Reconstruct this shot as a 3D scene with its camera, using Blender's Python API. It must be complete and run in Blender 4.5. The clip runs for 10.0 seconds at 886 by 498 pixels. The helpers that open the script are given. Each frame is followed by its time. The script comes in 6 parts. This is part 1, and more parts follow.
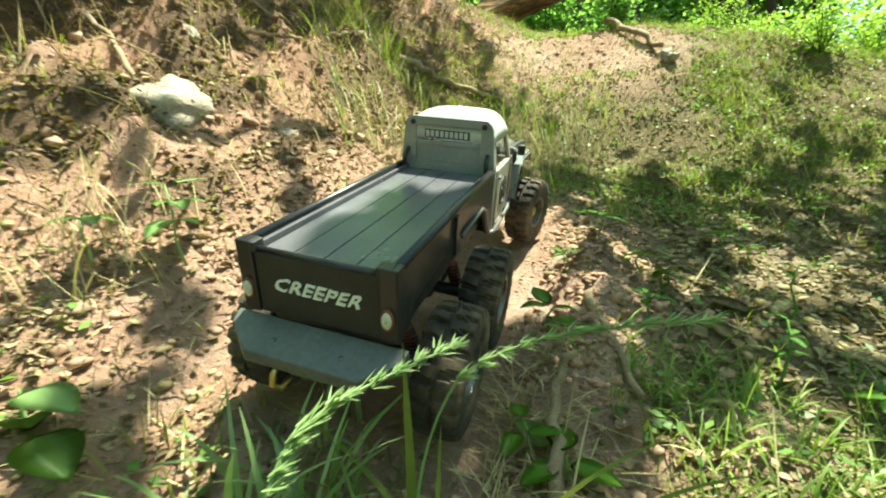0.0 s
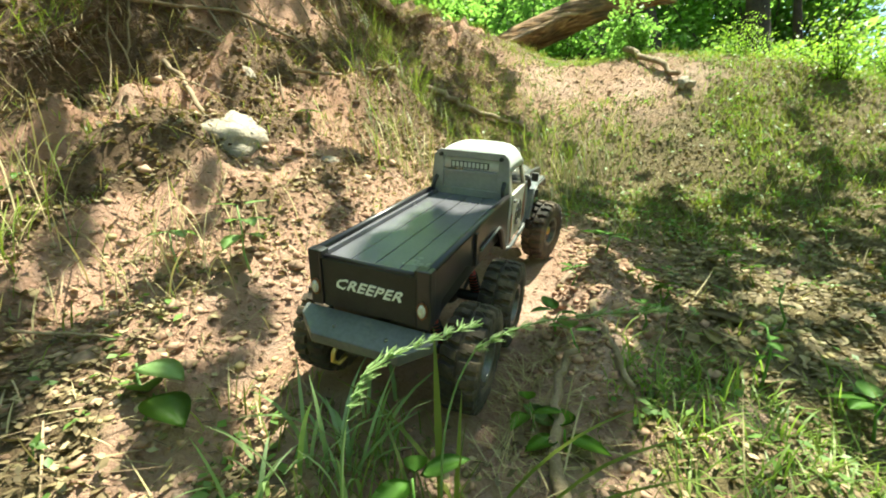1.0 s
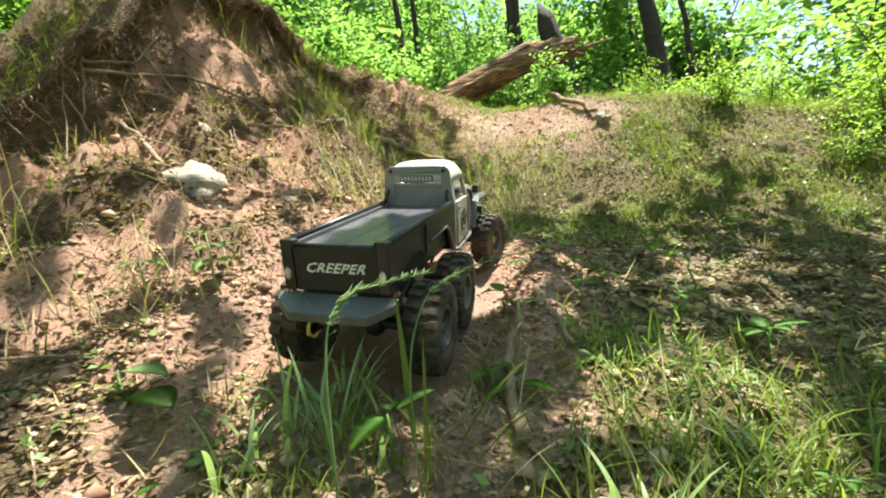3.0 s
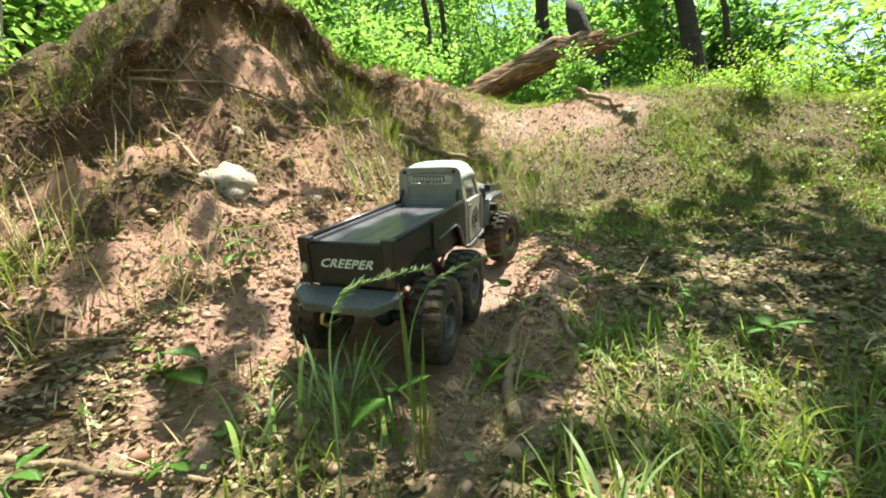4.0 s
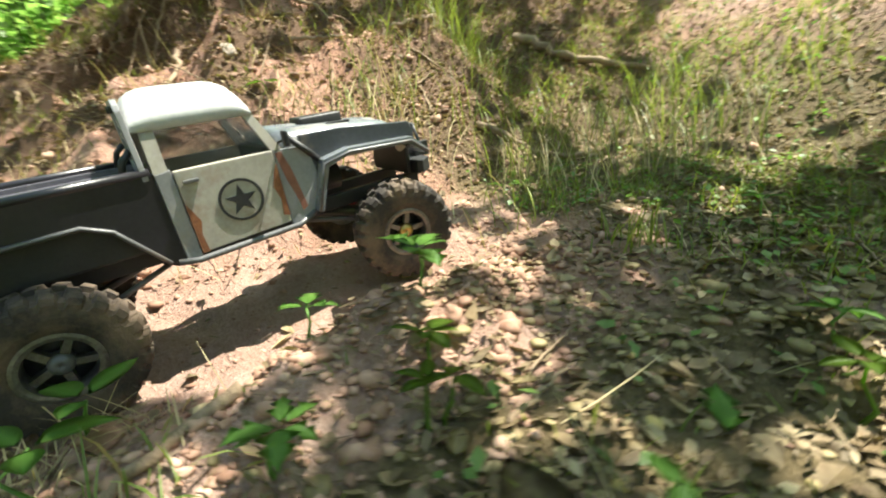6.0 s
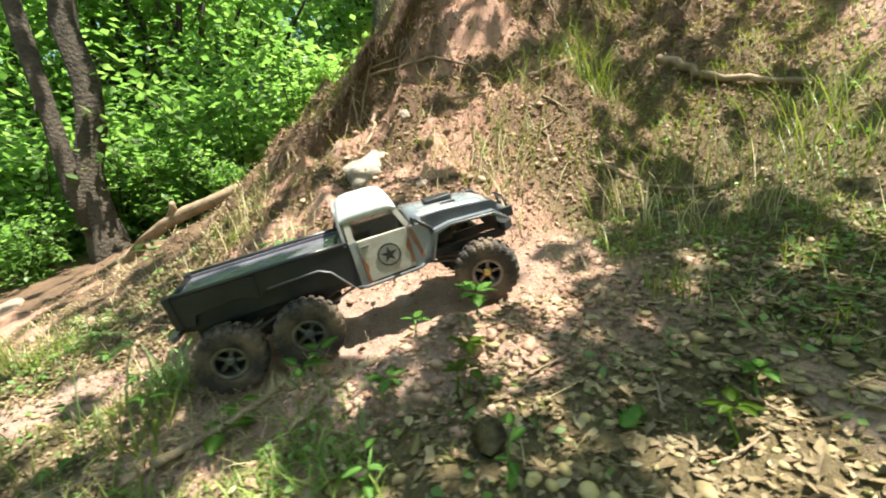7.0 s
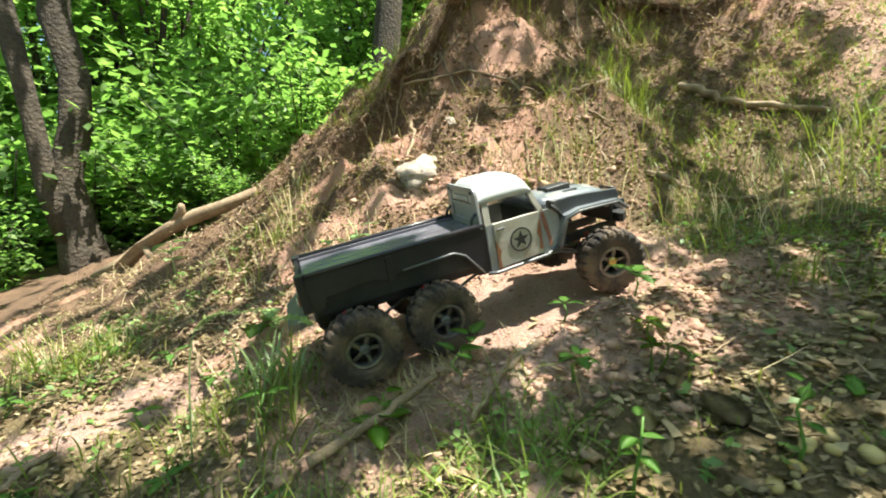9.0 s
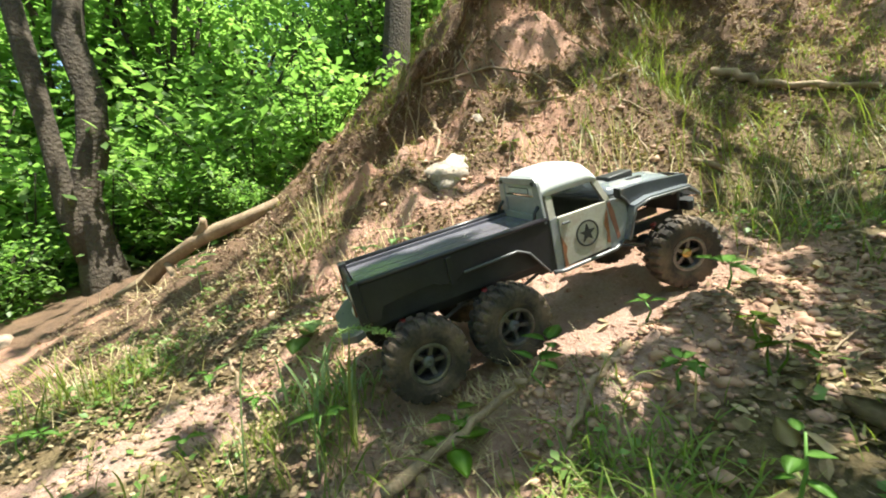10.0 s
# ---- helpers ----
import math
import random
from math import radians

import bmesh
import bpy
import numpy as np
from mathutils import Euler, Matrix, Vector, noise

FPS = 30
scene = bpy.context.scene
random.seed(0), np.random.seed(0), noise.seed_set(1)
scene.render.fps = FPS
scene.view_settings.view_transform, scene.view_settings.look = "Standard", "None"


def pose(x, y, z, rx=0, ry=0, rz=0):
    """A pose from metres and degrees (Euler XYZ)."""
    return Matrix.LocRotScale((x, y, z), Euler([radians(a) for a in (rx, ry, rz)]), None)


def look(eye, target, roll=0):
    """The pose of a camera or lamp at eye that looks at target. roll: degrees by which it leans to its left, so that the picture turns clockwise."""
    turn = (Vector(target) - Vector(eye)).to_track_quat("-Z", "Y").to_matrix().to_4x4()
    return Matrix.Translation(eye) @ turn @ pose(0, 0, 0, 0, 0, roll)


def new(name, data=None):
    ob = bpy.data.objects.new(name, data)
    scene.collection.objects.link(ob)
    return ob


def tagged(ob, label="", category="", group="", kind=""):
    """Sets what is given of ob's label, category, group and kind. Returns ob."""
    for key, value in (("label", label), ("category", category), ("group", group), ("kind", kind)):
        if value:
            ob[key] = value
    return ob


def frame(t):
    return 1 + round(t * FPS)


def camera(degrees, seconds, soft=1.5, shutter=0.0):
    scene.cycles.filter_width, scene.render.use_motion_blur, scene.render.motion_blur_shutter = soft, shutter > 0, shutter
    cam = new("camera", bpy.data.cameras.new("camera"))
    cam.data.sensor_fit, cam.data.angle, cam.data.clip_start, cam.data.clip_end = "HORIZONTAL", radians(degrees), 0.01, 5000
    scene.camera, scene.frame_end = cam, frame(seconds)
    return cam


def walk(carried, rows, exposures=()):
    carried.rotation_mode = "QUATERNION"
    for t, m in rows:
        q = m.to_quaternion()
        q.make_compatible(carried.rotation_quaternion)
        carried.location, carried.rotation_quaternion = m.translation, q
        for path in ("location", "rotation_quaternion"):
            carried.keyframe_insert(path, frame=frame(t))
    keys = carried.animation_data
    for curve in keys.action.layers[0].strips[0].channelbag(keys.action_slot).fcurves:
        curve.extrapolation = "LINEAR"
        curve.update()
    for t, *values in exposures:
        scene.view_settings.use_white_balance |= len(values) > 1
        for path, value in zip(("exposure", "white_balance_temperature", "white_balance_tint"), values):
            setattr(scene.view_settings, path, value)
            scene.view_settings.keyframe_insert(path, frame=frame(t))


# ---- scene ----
from mathutils import Vector as V3

# ---------------------------------------------------------------- camera
cam = camera(94.0, 10.0, soft=1.9, shutter=0.3)
PATH = [
    # seconds, x, y, z, pitch, roll, yaw
    (0.0, 0.221, -0.500, 0.198, -9.88, 1.49, 19.65),
    (0.5, 0.237, -0.545, 0.184, -7.90, 3.64, 24.05),
    (1.0, 0.254, -0.590, 0.204, -7.13, 1.18, 22.88),
    (1.5, 0.255, -0.614, 0.184, -3.85, -1.70, 21.62),
    (2.0, 0.254, -0.639, 0.154, -1.23, 3.09, 19.10),
    (2.5, 0.271, -0.653, 0.126, -0.37, 6.76, 15.54),
    (4.0, 0.333, -0.694, 0.121, -0.29, 6.46, 21.14),
    (4.5, 0.379, -0.563, 0.149, -4.27, 6.70, 20.10),
    (5.0, 0.424, -0.412, 0.143, -5.45, 2.58, 23.42),
    (5.2, 0.423, -0.328, 0.115, -4.61, 2.64, 25.24),
    (6.3, 0.727, 0.169, 0.243, -12.28, 1.88, 67.73),
    (6.5, 0.835, 0.217, 0.283, -12.67, 2.08, 75.19),
    (7.0, 0.861, 0.073, 0.306, -9.32, 3.24, 77.09),
    (7.5, 0.885, -0.015, 0.305, -8.81, 3.63, 75.70),
    (8.0, 0.853, -0.080, 0.284, -8.56, 3.64, 78.21),
    (8.5, 0.804, -0.163, 0.272, -8.25, 6.07, 73.21),
    (9.0, 0.748, -0.238, 0.230, -5.25, 1.35, 70.86),
    (9.5, 0.689, -0.277, 0.210, -5.02, 2.07, 70.76),
    (10.0, 0.662, -0.296, 0.216, -4.21, 3.99, 71.89),
]
walk(cam, [(t, pose(x, y, z, 90 + p, r, w)) for t, x, y, z, p, r, w in PATH], exposures=[(0.0, 1.85, 6900, -15), (1.5, 1.78, 6800, -6), (2.5, 1.71, 6650, 2), (5.0, 1.71, 6650, 2), (6.5, 1.89, 6550, 5), (8.0, 1.80, 6500, 4), (10.0, 1.80, 6500, 4)])

# ---------------------------------------------------------------- light
SUN_EL, SUN_AZ = 70.0, 55.0     # degrees: height; heading to the sun, anticlockwise from +x
world = bpy.data.worlds.new("sky")
scene.world = world
world.use_nodes = True
wn, wl = world.node_tree.nodes, world.node_tree.links
wn.clear()
sky = wn.new("ShaderNodeTexSky")
sky.sky_type, sky.sun_disc = "NISHITA", False
sky.sun_elevation, sky.sun_rotation = radians(SUN_EL), radians(90 - SUN_AZ)
back = wn.new("ShaderNodeBackground")
back.inputs["Strength"].default_value = 0.106
wout = wn.new("ShaderNodeOutputWorld")
wl.new(sky.outputs[0], back.inputs[0])
wl.new(back.outputs[0], wout.inputs[0])
sun = new("sun", bpy.data.lights.new("sun", "SUN"))
sun.data.energy, sun.data.angle, sun.data.color = 5.0, radians(0.5), (1.0, 0.95, 0.86)
SUN_DIR = V3((math.cos(radians(SUN_AZ)) * math.cos(radians(SUN_EL)), math.sin(radians(SUN_AZ)) * math.cos(radians(SUN_EL)), math.sin(radians(SUN_EL))))
sun.matrix_world = look(SUN_DIR * 30, (0, 0, 0))

# ---------------------------------------------------------------- materials
def material(name, rough=0.8, metal=0.0):
    m = bpy.data.materials.new(name)
    m.use_nodes = True
    b = m.node_tree.nodes["Principled BSDF"]
    b.inputs["Roughness"].default_value, b.inputs["Metallic"].default_value = rough, metal
    return m, m.node_tree.nodes, m.node_tree.links, b


def noise_node(n, l, scale, detail=4.0, coords="Object", rough=0.55, lift=None):
    t = n.new("ShaderNodeTexNoise")
    t.inputs["Scale"].default_value, t.inputs["Detail"].default_value, t.inputs["Roughness"].default_value = scale, detail, rough
    c = n.new("ShaderNodeTexCoord")
    l.new(c.outputs[coords], t.inputs["Vector"])
    return t.outputs["Fac"]


def ramp(n, l, fac, stops):
    r = n.new("ShaderNodeValToRGB")
    e = r.color_ramp.elements
    while len(e) < len(stops):
        e.new(0.5)
    for k, (p, c) in zip(e, stops):
        k.position, k.color = p, (*c, 1)
    l.new(fac, r.inputs[0])
    return r.outputs[0]


def mixed(n, l, fac, a, b, mode="MIX"):
    m = n.new("ShaderNodeMix")
    m.data_type, m.blend_type = "RGBA", mode
    for s, v in ((0, fac), (6, a), (7, b)):
        if isinstance(v, (int, float)):
            m.inputs[s].default_value = v
        elif isinstance(v, tuple):
            m.inputs[s].default_value = (*v, 1)
        else:
            l.new(v, m.inputs[s])
    return m.outputs[2]


def bump(n, l, b, height, strength=0.4, distance=0.002):
    k = n.new("ShaderNodeBump")
    k.inputs["Strength"].default_value, k.inputs["Distance"].default_value = strength, distance
    l.new(height, k.inputs["Height"])
    l.new(k.outputs[0], b.inputs["Normal"])


def worn(name, dark, light, rough=0.7, metal=0.0, scale=30.0, fine=400.0, bumpy=0.3, dist=0.001, dust=None, dust_at=0.55, coat=0.0):
    """Two-scale mottled surface, with an optional layer of dust or mud."""
    m, n, l, b = material(name, rough, metal)
    a = noise_node(n, l, scale)
    f = noise_node(n, l, fine, 3)
    c = mixed(n, l, 0.35, ramp(n, l, a, ((0.3, dark), (0.7, light))), ramp(n, l, f, ((0.3, dark), (0.7, light))))
    if dust:
        d = noise_node(n, l, scale * 0.6, 6, rough=0.7)
        k = ramp(n, l, d, ((dust_at - 0.08, (0, 0, 0)), (dust_at + 0.12, (1, 1, 1))))
        c = mixed(n, l, k, c, dust)
        rr = n.new("ShaderNodeMapRange")
        rr.inputs["To Min"].default_value, rr.inputs["To Max"].default_value = rough, 0.95
        l.new(k, rr.inputs["Value"])
        l.new(rr.outputs[0], b.inputs["Roughness"])
    l.new(c, b.inputs["Base Color"])
    b.inputs["Coat Weight"].default_value = coat
    bump(n, l, b, f, bumpy, dist)
    return m


def per_piece(name, stops, rough=0.8, scale=60.0, amount=0.3, translucent=0.0, island=True, dist=0.001):
    """Colour varies from piece to piece, and within each piece by noise."""
    m, n, l, b = material(name, rough)
    if island:
        g = n.new("ShaderNodeNewGeometry").outputs["Random Per Island"]
    else:
        g = n.new("ShaderNodeObjectInfo").outputs["Random"]
    f = noise_node(n, l, scale, 4)
    c = mixed(n, l, amount, ramp(n, l, g, stops), ramp(n, l, f, ((0.3, stops[0][1]), (0.7, stops[-1][1]))))
    l.new(c, b.inputs["Base Color"])
    bump(n, l, b, f, 0.3, dist)
    if translucent:
        t = n.new("ShaderNodeBsdfTranslucent")
        l.new(mixed(n, l, 1.0, c, (1.6, 1.75, 1.1), "MULTIPLY"), t.inputs[0])
        s = n.new("ShaderNodeMixShader")
        s.inputs[0].default_value = translucent
        l.new(b.outputs[0], s.inputs[1])
        l.new(t.outputs[0], s.inputs[2])
        l.new(s.outputs[0], n["Material Output"].inputs[0])
    return m


def ground_material():
    """Pink-tan sandy soil with damp brown patches, grit and leaf mould."""
    m, n, l, b = material("soil", 0.95)
    tint = n.new("ShaderNodeAttribute")
    tint.attribute_name = "litter"
    big = noise_node(n, l, 2.2, 6, rough=0.6)
    mid = noise_node(n, l, 14.0, 6, rough=0.65)
    fine = noise_node(n, l, 160.0, 5, rough=0.7)
    soil = mixed(n, l, 0.5, ramp(n, l, mid, ((0.25, (0.25, 0.122, 0.072)), (0.5, (0.45, 0.272, 0.208)), (0.75, (0.62, 0.455, 0.385)))),
                 ramp(n, l, fine, ((0.25, (0.21, 0.112, 0.072)), (0.75, (0.62, 0.455, 0.375)))))
    soil = mixed(n, l, ramp(n, l, big, ((0.42, (0, 0, 0)), (0.62, (1, 1, 1)))), soil, mixed(n, l, 0.55, soil, (0.30, 0.155, 0.085)))
    mould = mixed(n, l, 0.5, ramp(n, l, mid, ((0.3, (0.070, 0.048, 0.018)), (0.7, (0.205, 0.148, 0.064)))),
                  ramp(n, l, fine, ((0.3, (0.048, 0.033, 0.014)), (0.7, (0.26, 0.19, 0.092)))))
    humus = mixed(n, l, 0.5, ramp(n, l, mid, ((0.3, (0.055, 0.030, 0.016)), (0.7, (0.22, 0.125, 0.072)))),
                  ramp(n, l, fine, ((0.3, (0.05, 0.027, 0.014)), (0.7, (0.29, 0.175, 0.105)))))
    west = n.new("ShaderNodeAttribute")
    west.attribute_name = "west"
    mould = mixed(n, l, west.outputs["Fac"], mould, humus)
    red = n.new("ShaderNodeMath")
    red.operation, red.inputs[1].default_value = "MULTIPLY", 0.85
    l.new(west.outputs["Fac"], red.inputs[0])
    soil = mixed(n, l, red.outputs[0], soil, mixed(n, l, 0.5, soil, (0.46, 0.215, 0.135)))
    add = n.new("ShaderNodeMath")
    add.operation = "ADD"
    l.new(tint.outputs["Fac"], add.inputs[0])
    sub = n.new("ShaderNodeMath")
    sub.operation, sub.inputs[1].default_value = "SUBTRACT", 0.5
    l.new(mid, sub.inputs[0])
    l.new(sub.outputs[0], add.inputs[1])
    l.new(mixed(n, l, ramp(n, l, add.outputs[0], ((0.3, (0, 0, 0)), (0.7, (1, 1, 1)))), soil, mould), b.inputs["Base Color"])
    both = n.new("ShaderNodeMath")
    both.operation = "ADD"
    l.new(fine, both.inputs[0])
    l.new(mid, both.inputs[1])
    bump(n, l, b, both.outputs[0], 1.0, 0.012)
    return m


def grained():
    """Rotten wood, split along its length."""
    m, n, l, b = material("rotten_wood", 0.9)
    c = n.new("ShaderNodeTexCoord")
    p = n.new("ShaderNodeMapping")
    p.inputs["Scale"].default_value = (2.0, 24.0, 24.0)
    l.new(c.outputs["Object"], p.inputs["Vector"])
    t = n.new("ShaderNodeTexNoise")
    t.inputs["Scale"].default_value, t.inputs["Detail"].default_value = 1.6, 6.0
    l.new(p.outputs[0], t.inputs["Vector"])
    f = t.outputs["Fac"]
    a = noise_node(n, l, 5.0, 5)
    wood_c = ramp(n, l, f, ((0.32, (0.05, 0.028, 0.016)), (0.48, (0.22, 0.115, 0.055)), (0.68, (0.46, 0.29, 0.165))))
    l.new(mixed(n, l, ramp(n, l, a, ((0.45, (0, 0, 0)), (0.62, (1, 1, 1)))), wood_c, mixed(n, l, 0.6, wood_c, (0.13, 0.105, 0.08))), b.inputs["Base Color"])
    bump(n, l, b, f, 1.0, 0.03)
    return m


MAT = dict(
    soil=ground_material(),
    grass=per_piece("grass", ((0.0, (0.075, 0.100, 0.016)), (0.5, (0.135, 0.175, 0.028)), (1.0, (0.29, 0.31, 0.070))), 0.5, 25, 0.3, 0.40),
    straw=per_piece("straw", ((0.0, (0.30, 0.22, 0.11)), (0.5, (0.45, 0.36, 0.19)), (1.0, (0.58, 0.49, 0.29))), 0.8, 40, 0.3, 0.15),
    leaf=per_piece("leaf", ((0.0, (0.06, 0.125, 0.030)), (0.5, (0.13, 0.235, 0.060)), (1.0, (0.26, 0.37, 0.125))), 0.45, 3, 0.3, 0.60),
    leaf_yellow=per_piece("leaf_yellow", ((0.0, (0.085, 0.15, 0.022)), (0.5, (0.155, 0.24, 0.038)), (1.0, (0.29, 0.365, 0.085))), 0.45, 6, 0.3, 0.62),
    leaf_bright=per_piece("leaf_bright", ((0.0, (0.15, 0.28, 0.04)), (1.0, (0.27, 0.42, 0.085))), 0.45, 40, 0.3, 0.45),
    weed_pale=per_piece("weed_pale", ((0.0, (0.26, 0.38, 0.16)), (1.0, (0.42, 0.54, 0.28))), 0.5, 40, 0.3, 0.3),
    fibre=per_piece("fibre", ((0.0, (0.10, 0.06, 0.035)), (0.5, (0.24, 0.155, 0.095)), (1.0, (0.46, 0.34, 0.22))), 0.85, 40, 0.2),
    weed=per_piece("weed", ((0.0, (0.10, 0.22, 0.04)), (1.0, (0.22, 0.36, 0.09))), 0.5, 40, 0.3, 0.35),
    dead=per_piece("dead_leaf", ((0.0, (0.05, 0.032, 0.014)), (0.5, (0.145, 0.090, 0.040)), (0.85, (0.26, 0.178, 0.088)), (1.0, (0.48, 0.385, 0.23))), 0.75, 80, 0.3, 0.12),
    pebble=per_piece("pebble", ((0.0, (0.10, 0.072, 0.030)), (0.45, (0.19, 0.143, 0.064)), (0.85, (0.27, 0.21, 0.095)), (1.0, (0.37, 0.29, 0.15))), 0.7, 90, 0.35),
    clod=per_piece("clod", ((0.0, (0.18, 0.088, 0.053)), (0.5, (0.36, 0.205, 0.138)), (1.0, (0.52, 0.34, 0.25))), 0.95, 90, 0.4),
    ochre=per_piece("ochre_stone", ((0.0, (0.34, 0.26, 0.11)), (0.6, (0.46, 0.37, 0.18)), (1.0, (0.52, 0.34, 0.10))), 0.65, 70, 0.35, island=False),
    rock=worn("pale_rock", (0.20, 0.155, 0.12), (0.46, 0.385, 0.315), 0.85, scale=18, fine=140, bumpy=0.6, dist=0.006),
    brown_rock=worn("brown_rock", (0.17, 0.115, 0.08), (0.40, 0.29, 0.21), 0.85, scale=40, fine=200, bumpy=0.6, dist=0.004),
    bark=worn("bark", (0.022, 0.017, 0.012), (0.085, 0.064, 0.044), 0.9, scale=11, fine=55, bumpy=1.0, dist=0.018),
    root=worn("root", (0.13, 0.085, 0.05), (0.36, 0.26, 0.165), 0.85, scale=25, fine=220, bumpy=0.6, dist=0.004),
    rotten=grained(),
    cab_grey=worn("cab_grey", (0.17, 0.17, 0.175), (0.30, 0.30, 0.305), 0.38, scale=18, fine=240, bumpy=0.1, dust=(0.34, 0.28, 0.21), dust_at=0.68),
    blade=per_piece("broad_blade", ((0.0, (0.13, 0.20, 0.06)), (0.6, (0.26, 0.36, 0.15)), (1.0, (0.44, 0.52, 0.30))), 0.45, 30, 0.3, 0.35),
    humus=per_piece("humus_chip", ((0.0, (0.030, 0.018, 0.010)), (0.6, (0.10, 0.058, 0.032)), (0.85, (0.22, 0.14, 0.085)), (1.0, (0.42, 0.30, 0.20))), 0.9, 60, 0.2),
    lush=per_piece("lush_grass", ((0.0, (0.085, 0.135, 0.022)), (0.5, (0.16, 0.235, 0.042)), (1.0, (0.30, 0.37, 0.10))), 0.5, 25, 0.3, 0.45),
    bank_clod=per_piece("bank_clod", ((0.0, (0.07, 0.038, 0.022)), (0.4, (0.20, 0.105, 0.064)), (0.8, (0.40, 0.235, 0.16)), (1.0, (0.58, 0.41, 0.31))), 0.95, 70, 0.4),
    turf=worn("turf_soil", (0.045, 0.026, 0.015), (0.19, 0.11, 0.062), 0.95, scale=14, fine=120, bumpy=1.0, dist=0.012),
    seedling=per_piece("seedling", ((0.0, (0.06, 0.12, 0.025)), (0.5, (0.11, 0.20, 0.04)), (1.0, (0.20, 0.30, 0.08))), 0.5, 30, 0.3, 0.35),
    body=worn("dark_body", (0.010, 0.009, 0.012), (0.030, 0.027, 0.033), 0.30, scale=14, fine=220, bumpy=0.1, dust=(0.10, 0.085, 0.07), dust_at=0.72, coat=0.05),
    bed=worn("bed_panel", (0.080, 0.076, 0.090), (0.145, 0.138, 0.162), 0.26, scale=10, fine=300, bumpy=0.15, dust=(0.22, 0.19, 0.155), dust_at=0.66, coat=0.1),
    roof=worn("faded_paint", (0.40, 0.41, 0.41), (0.60, 0.60, 0.59), 0.42, scale=16, fine=240, bumpy=0.15, dust=(0.40, 0.33, 0.25), dust_at=0.63),
    hood=worn("hood_paint", (0.09, 0.10, 0.11), (0.19, 0.205, 0.22), 0.26, scale=14, fine=240, bumpy=0.1, dust=(0.36, 0.30, 0.23), dust_at=0.64, coat=0.25),
    door=worn("cream_paint", (0.27, 0.25, 0.21), (0.45, 0.42, 0.36), 0.5, scale=14, fine=200, bumpy=0.15, dust=(0.22, 0.10, 0.05), dust_at=0.66),
    rust=worn("rust_paint", (0.10, 0.035, 0.016), (0.30, 0.12, 0.05), 0.8, scale=60, fine=400),
    red_rust=worn("red_rust", (0.15, 0.055, 0.035), (0.29, 0.13, 0.085), 0.75, scale=60, fine=400),
    slate=worn("slate_paint", (0.035, 0.038, 0.045), (0.085, 0.090, 0.105), 0.30, scale=14, fine=240, bumpy=0.1, dust=(0.26, 0.21, 0.16), dust_at=0.66, coat=0.15),
    black=worn("black_plastic", (0.010, 0.010, 0.011), (0.026, 0.026, 0.027), 0.5, scale=40, fine=300, dust=(0.07, 0.06, 0.05), dust_at=0.76),
    tyre=worn("muddy_rubber", (0.016, 0.013, 0.011), (0.052, 0.040, 0.030), 0.85, scale=30, fine=260, bumpy=0.5, dist=0.002, dust=(0.14, 0.098, 0.064), dust_at=0.53),
    rim=worn("grey_metal", (0.10, 0.097, 0.092), (0.30, 0.295, 0.285), 0.38, 0.85, scale=50, fine=300, dust=(0.16, 0.125, 0.095), dust_at=0.62),
    steel=worn("bumper_grey", (0.07, 0.07, 0.072), (0.15, 0.15, 0.15), 0.38, 0.2, scale=20, fine=250, dust=(0.30, 0.24, 0.18), dust_at=0.66),
    brass=worn("brass", (0.42, 0.28, 0.08), (0.66, 0.48, 0.18), 0.35, 0.9, scale=80, fine=400),
    white=worn("white_paint", (0.76, 0.76, 0.74), (0.86, 0.86, 0.84), 0.6, scale=80, fine=500),
    lamp=worn("lamp_lens", (0.50, 0.48, 0.42), (0.74, 0.70, 0.62), 0.25, scale=80, fine=500),
    shock=worn("red_spring", (0.30, 0.02, 0.015), (0.46, 0.04, 0.03), 0.4, scale=80, fine=500, dust=(0.25, 0.17, 0.11), dust_at=0.58),
)


def glass_material():
    m, n, l, b = material("window_glass", 0.08)
    b.inputs["Base Color"].default_value = (0.75, 0.78, 0.76, 1)
    b.inputs["Transmission Weight"].default_value, b.inputs["IOR"].default_value = 1.0, 1.1
    return m


MAT["glass"] = glass_material()

# ---------------------------------------------------------------- helpers of this scene
def part(name, bm, mat, parent=None, label="", smooth=True):
    """Link a bmesh or a mesh as one object, under parent where given."""
    if isinstance(bm, bmesh.types.BMesh):
        me = bpy.data.meshes.new(name)
        bm.to_mesh(me)
        bm.free()
    else:
        me = bm
    if mat and not me.materials:
        me.materials.append(MAT[mat])
    if smooth and me.polygons:
        me.polygons.foreach_set("use_smooth", [True] * len(me.polygons))
    ob = new(name, me)
    if parent:
        ob.parent = parent
    if label:
        tagged(ob, label)
    return ob


def thing(name, m, label, category, group="", kind=""):
    ob = new(name)
    ob.empty_display_size = 0.05
    ob.matrix_basis = m
    return tagged(ob, label, category, group, kind)


def mesh_of(name, verts, faces):
    me = bpy.data.meshes.new(name)
    me.from_pydata([tuple(v) for v in np.asarray(verts)], [], faces)
    me.update()
    return me


def smoothstep(a, b, x):
    t = np.clip((x - a) / (b - a), 0, 1)
    return t * t * (3 - 2 * t)


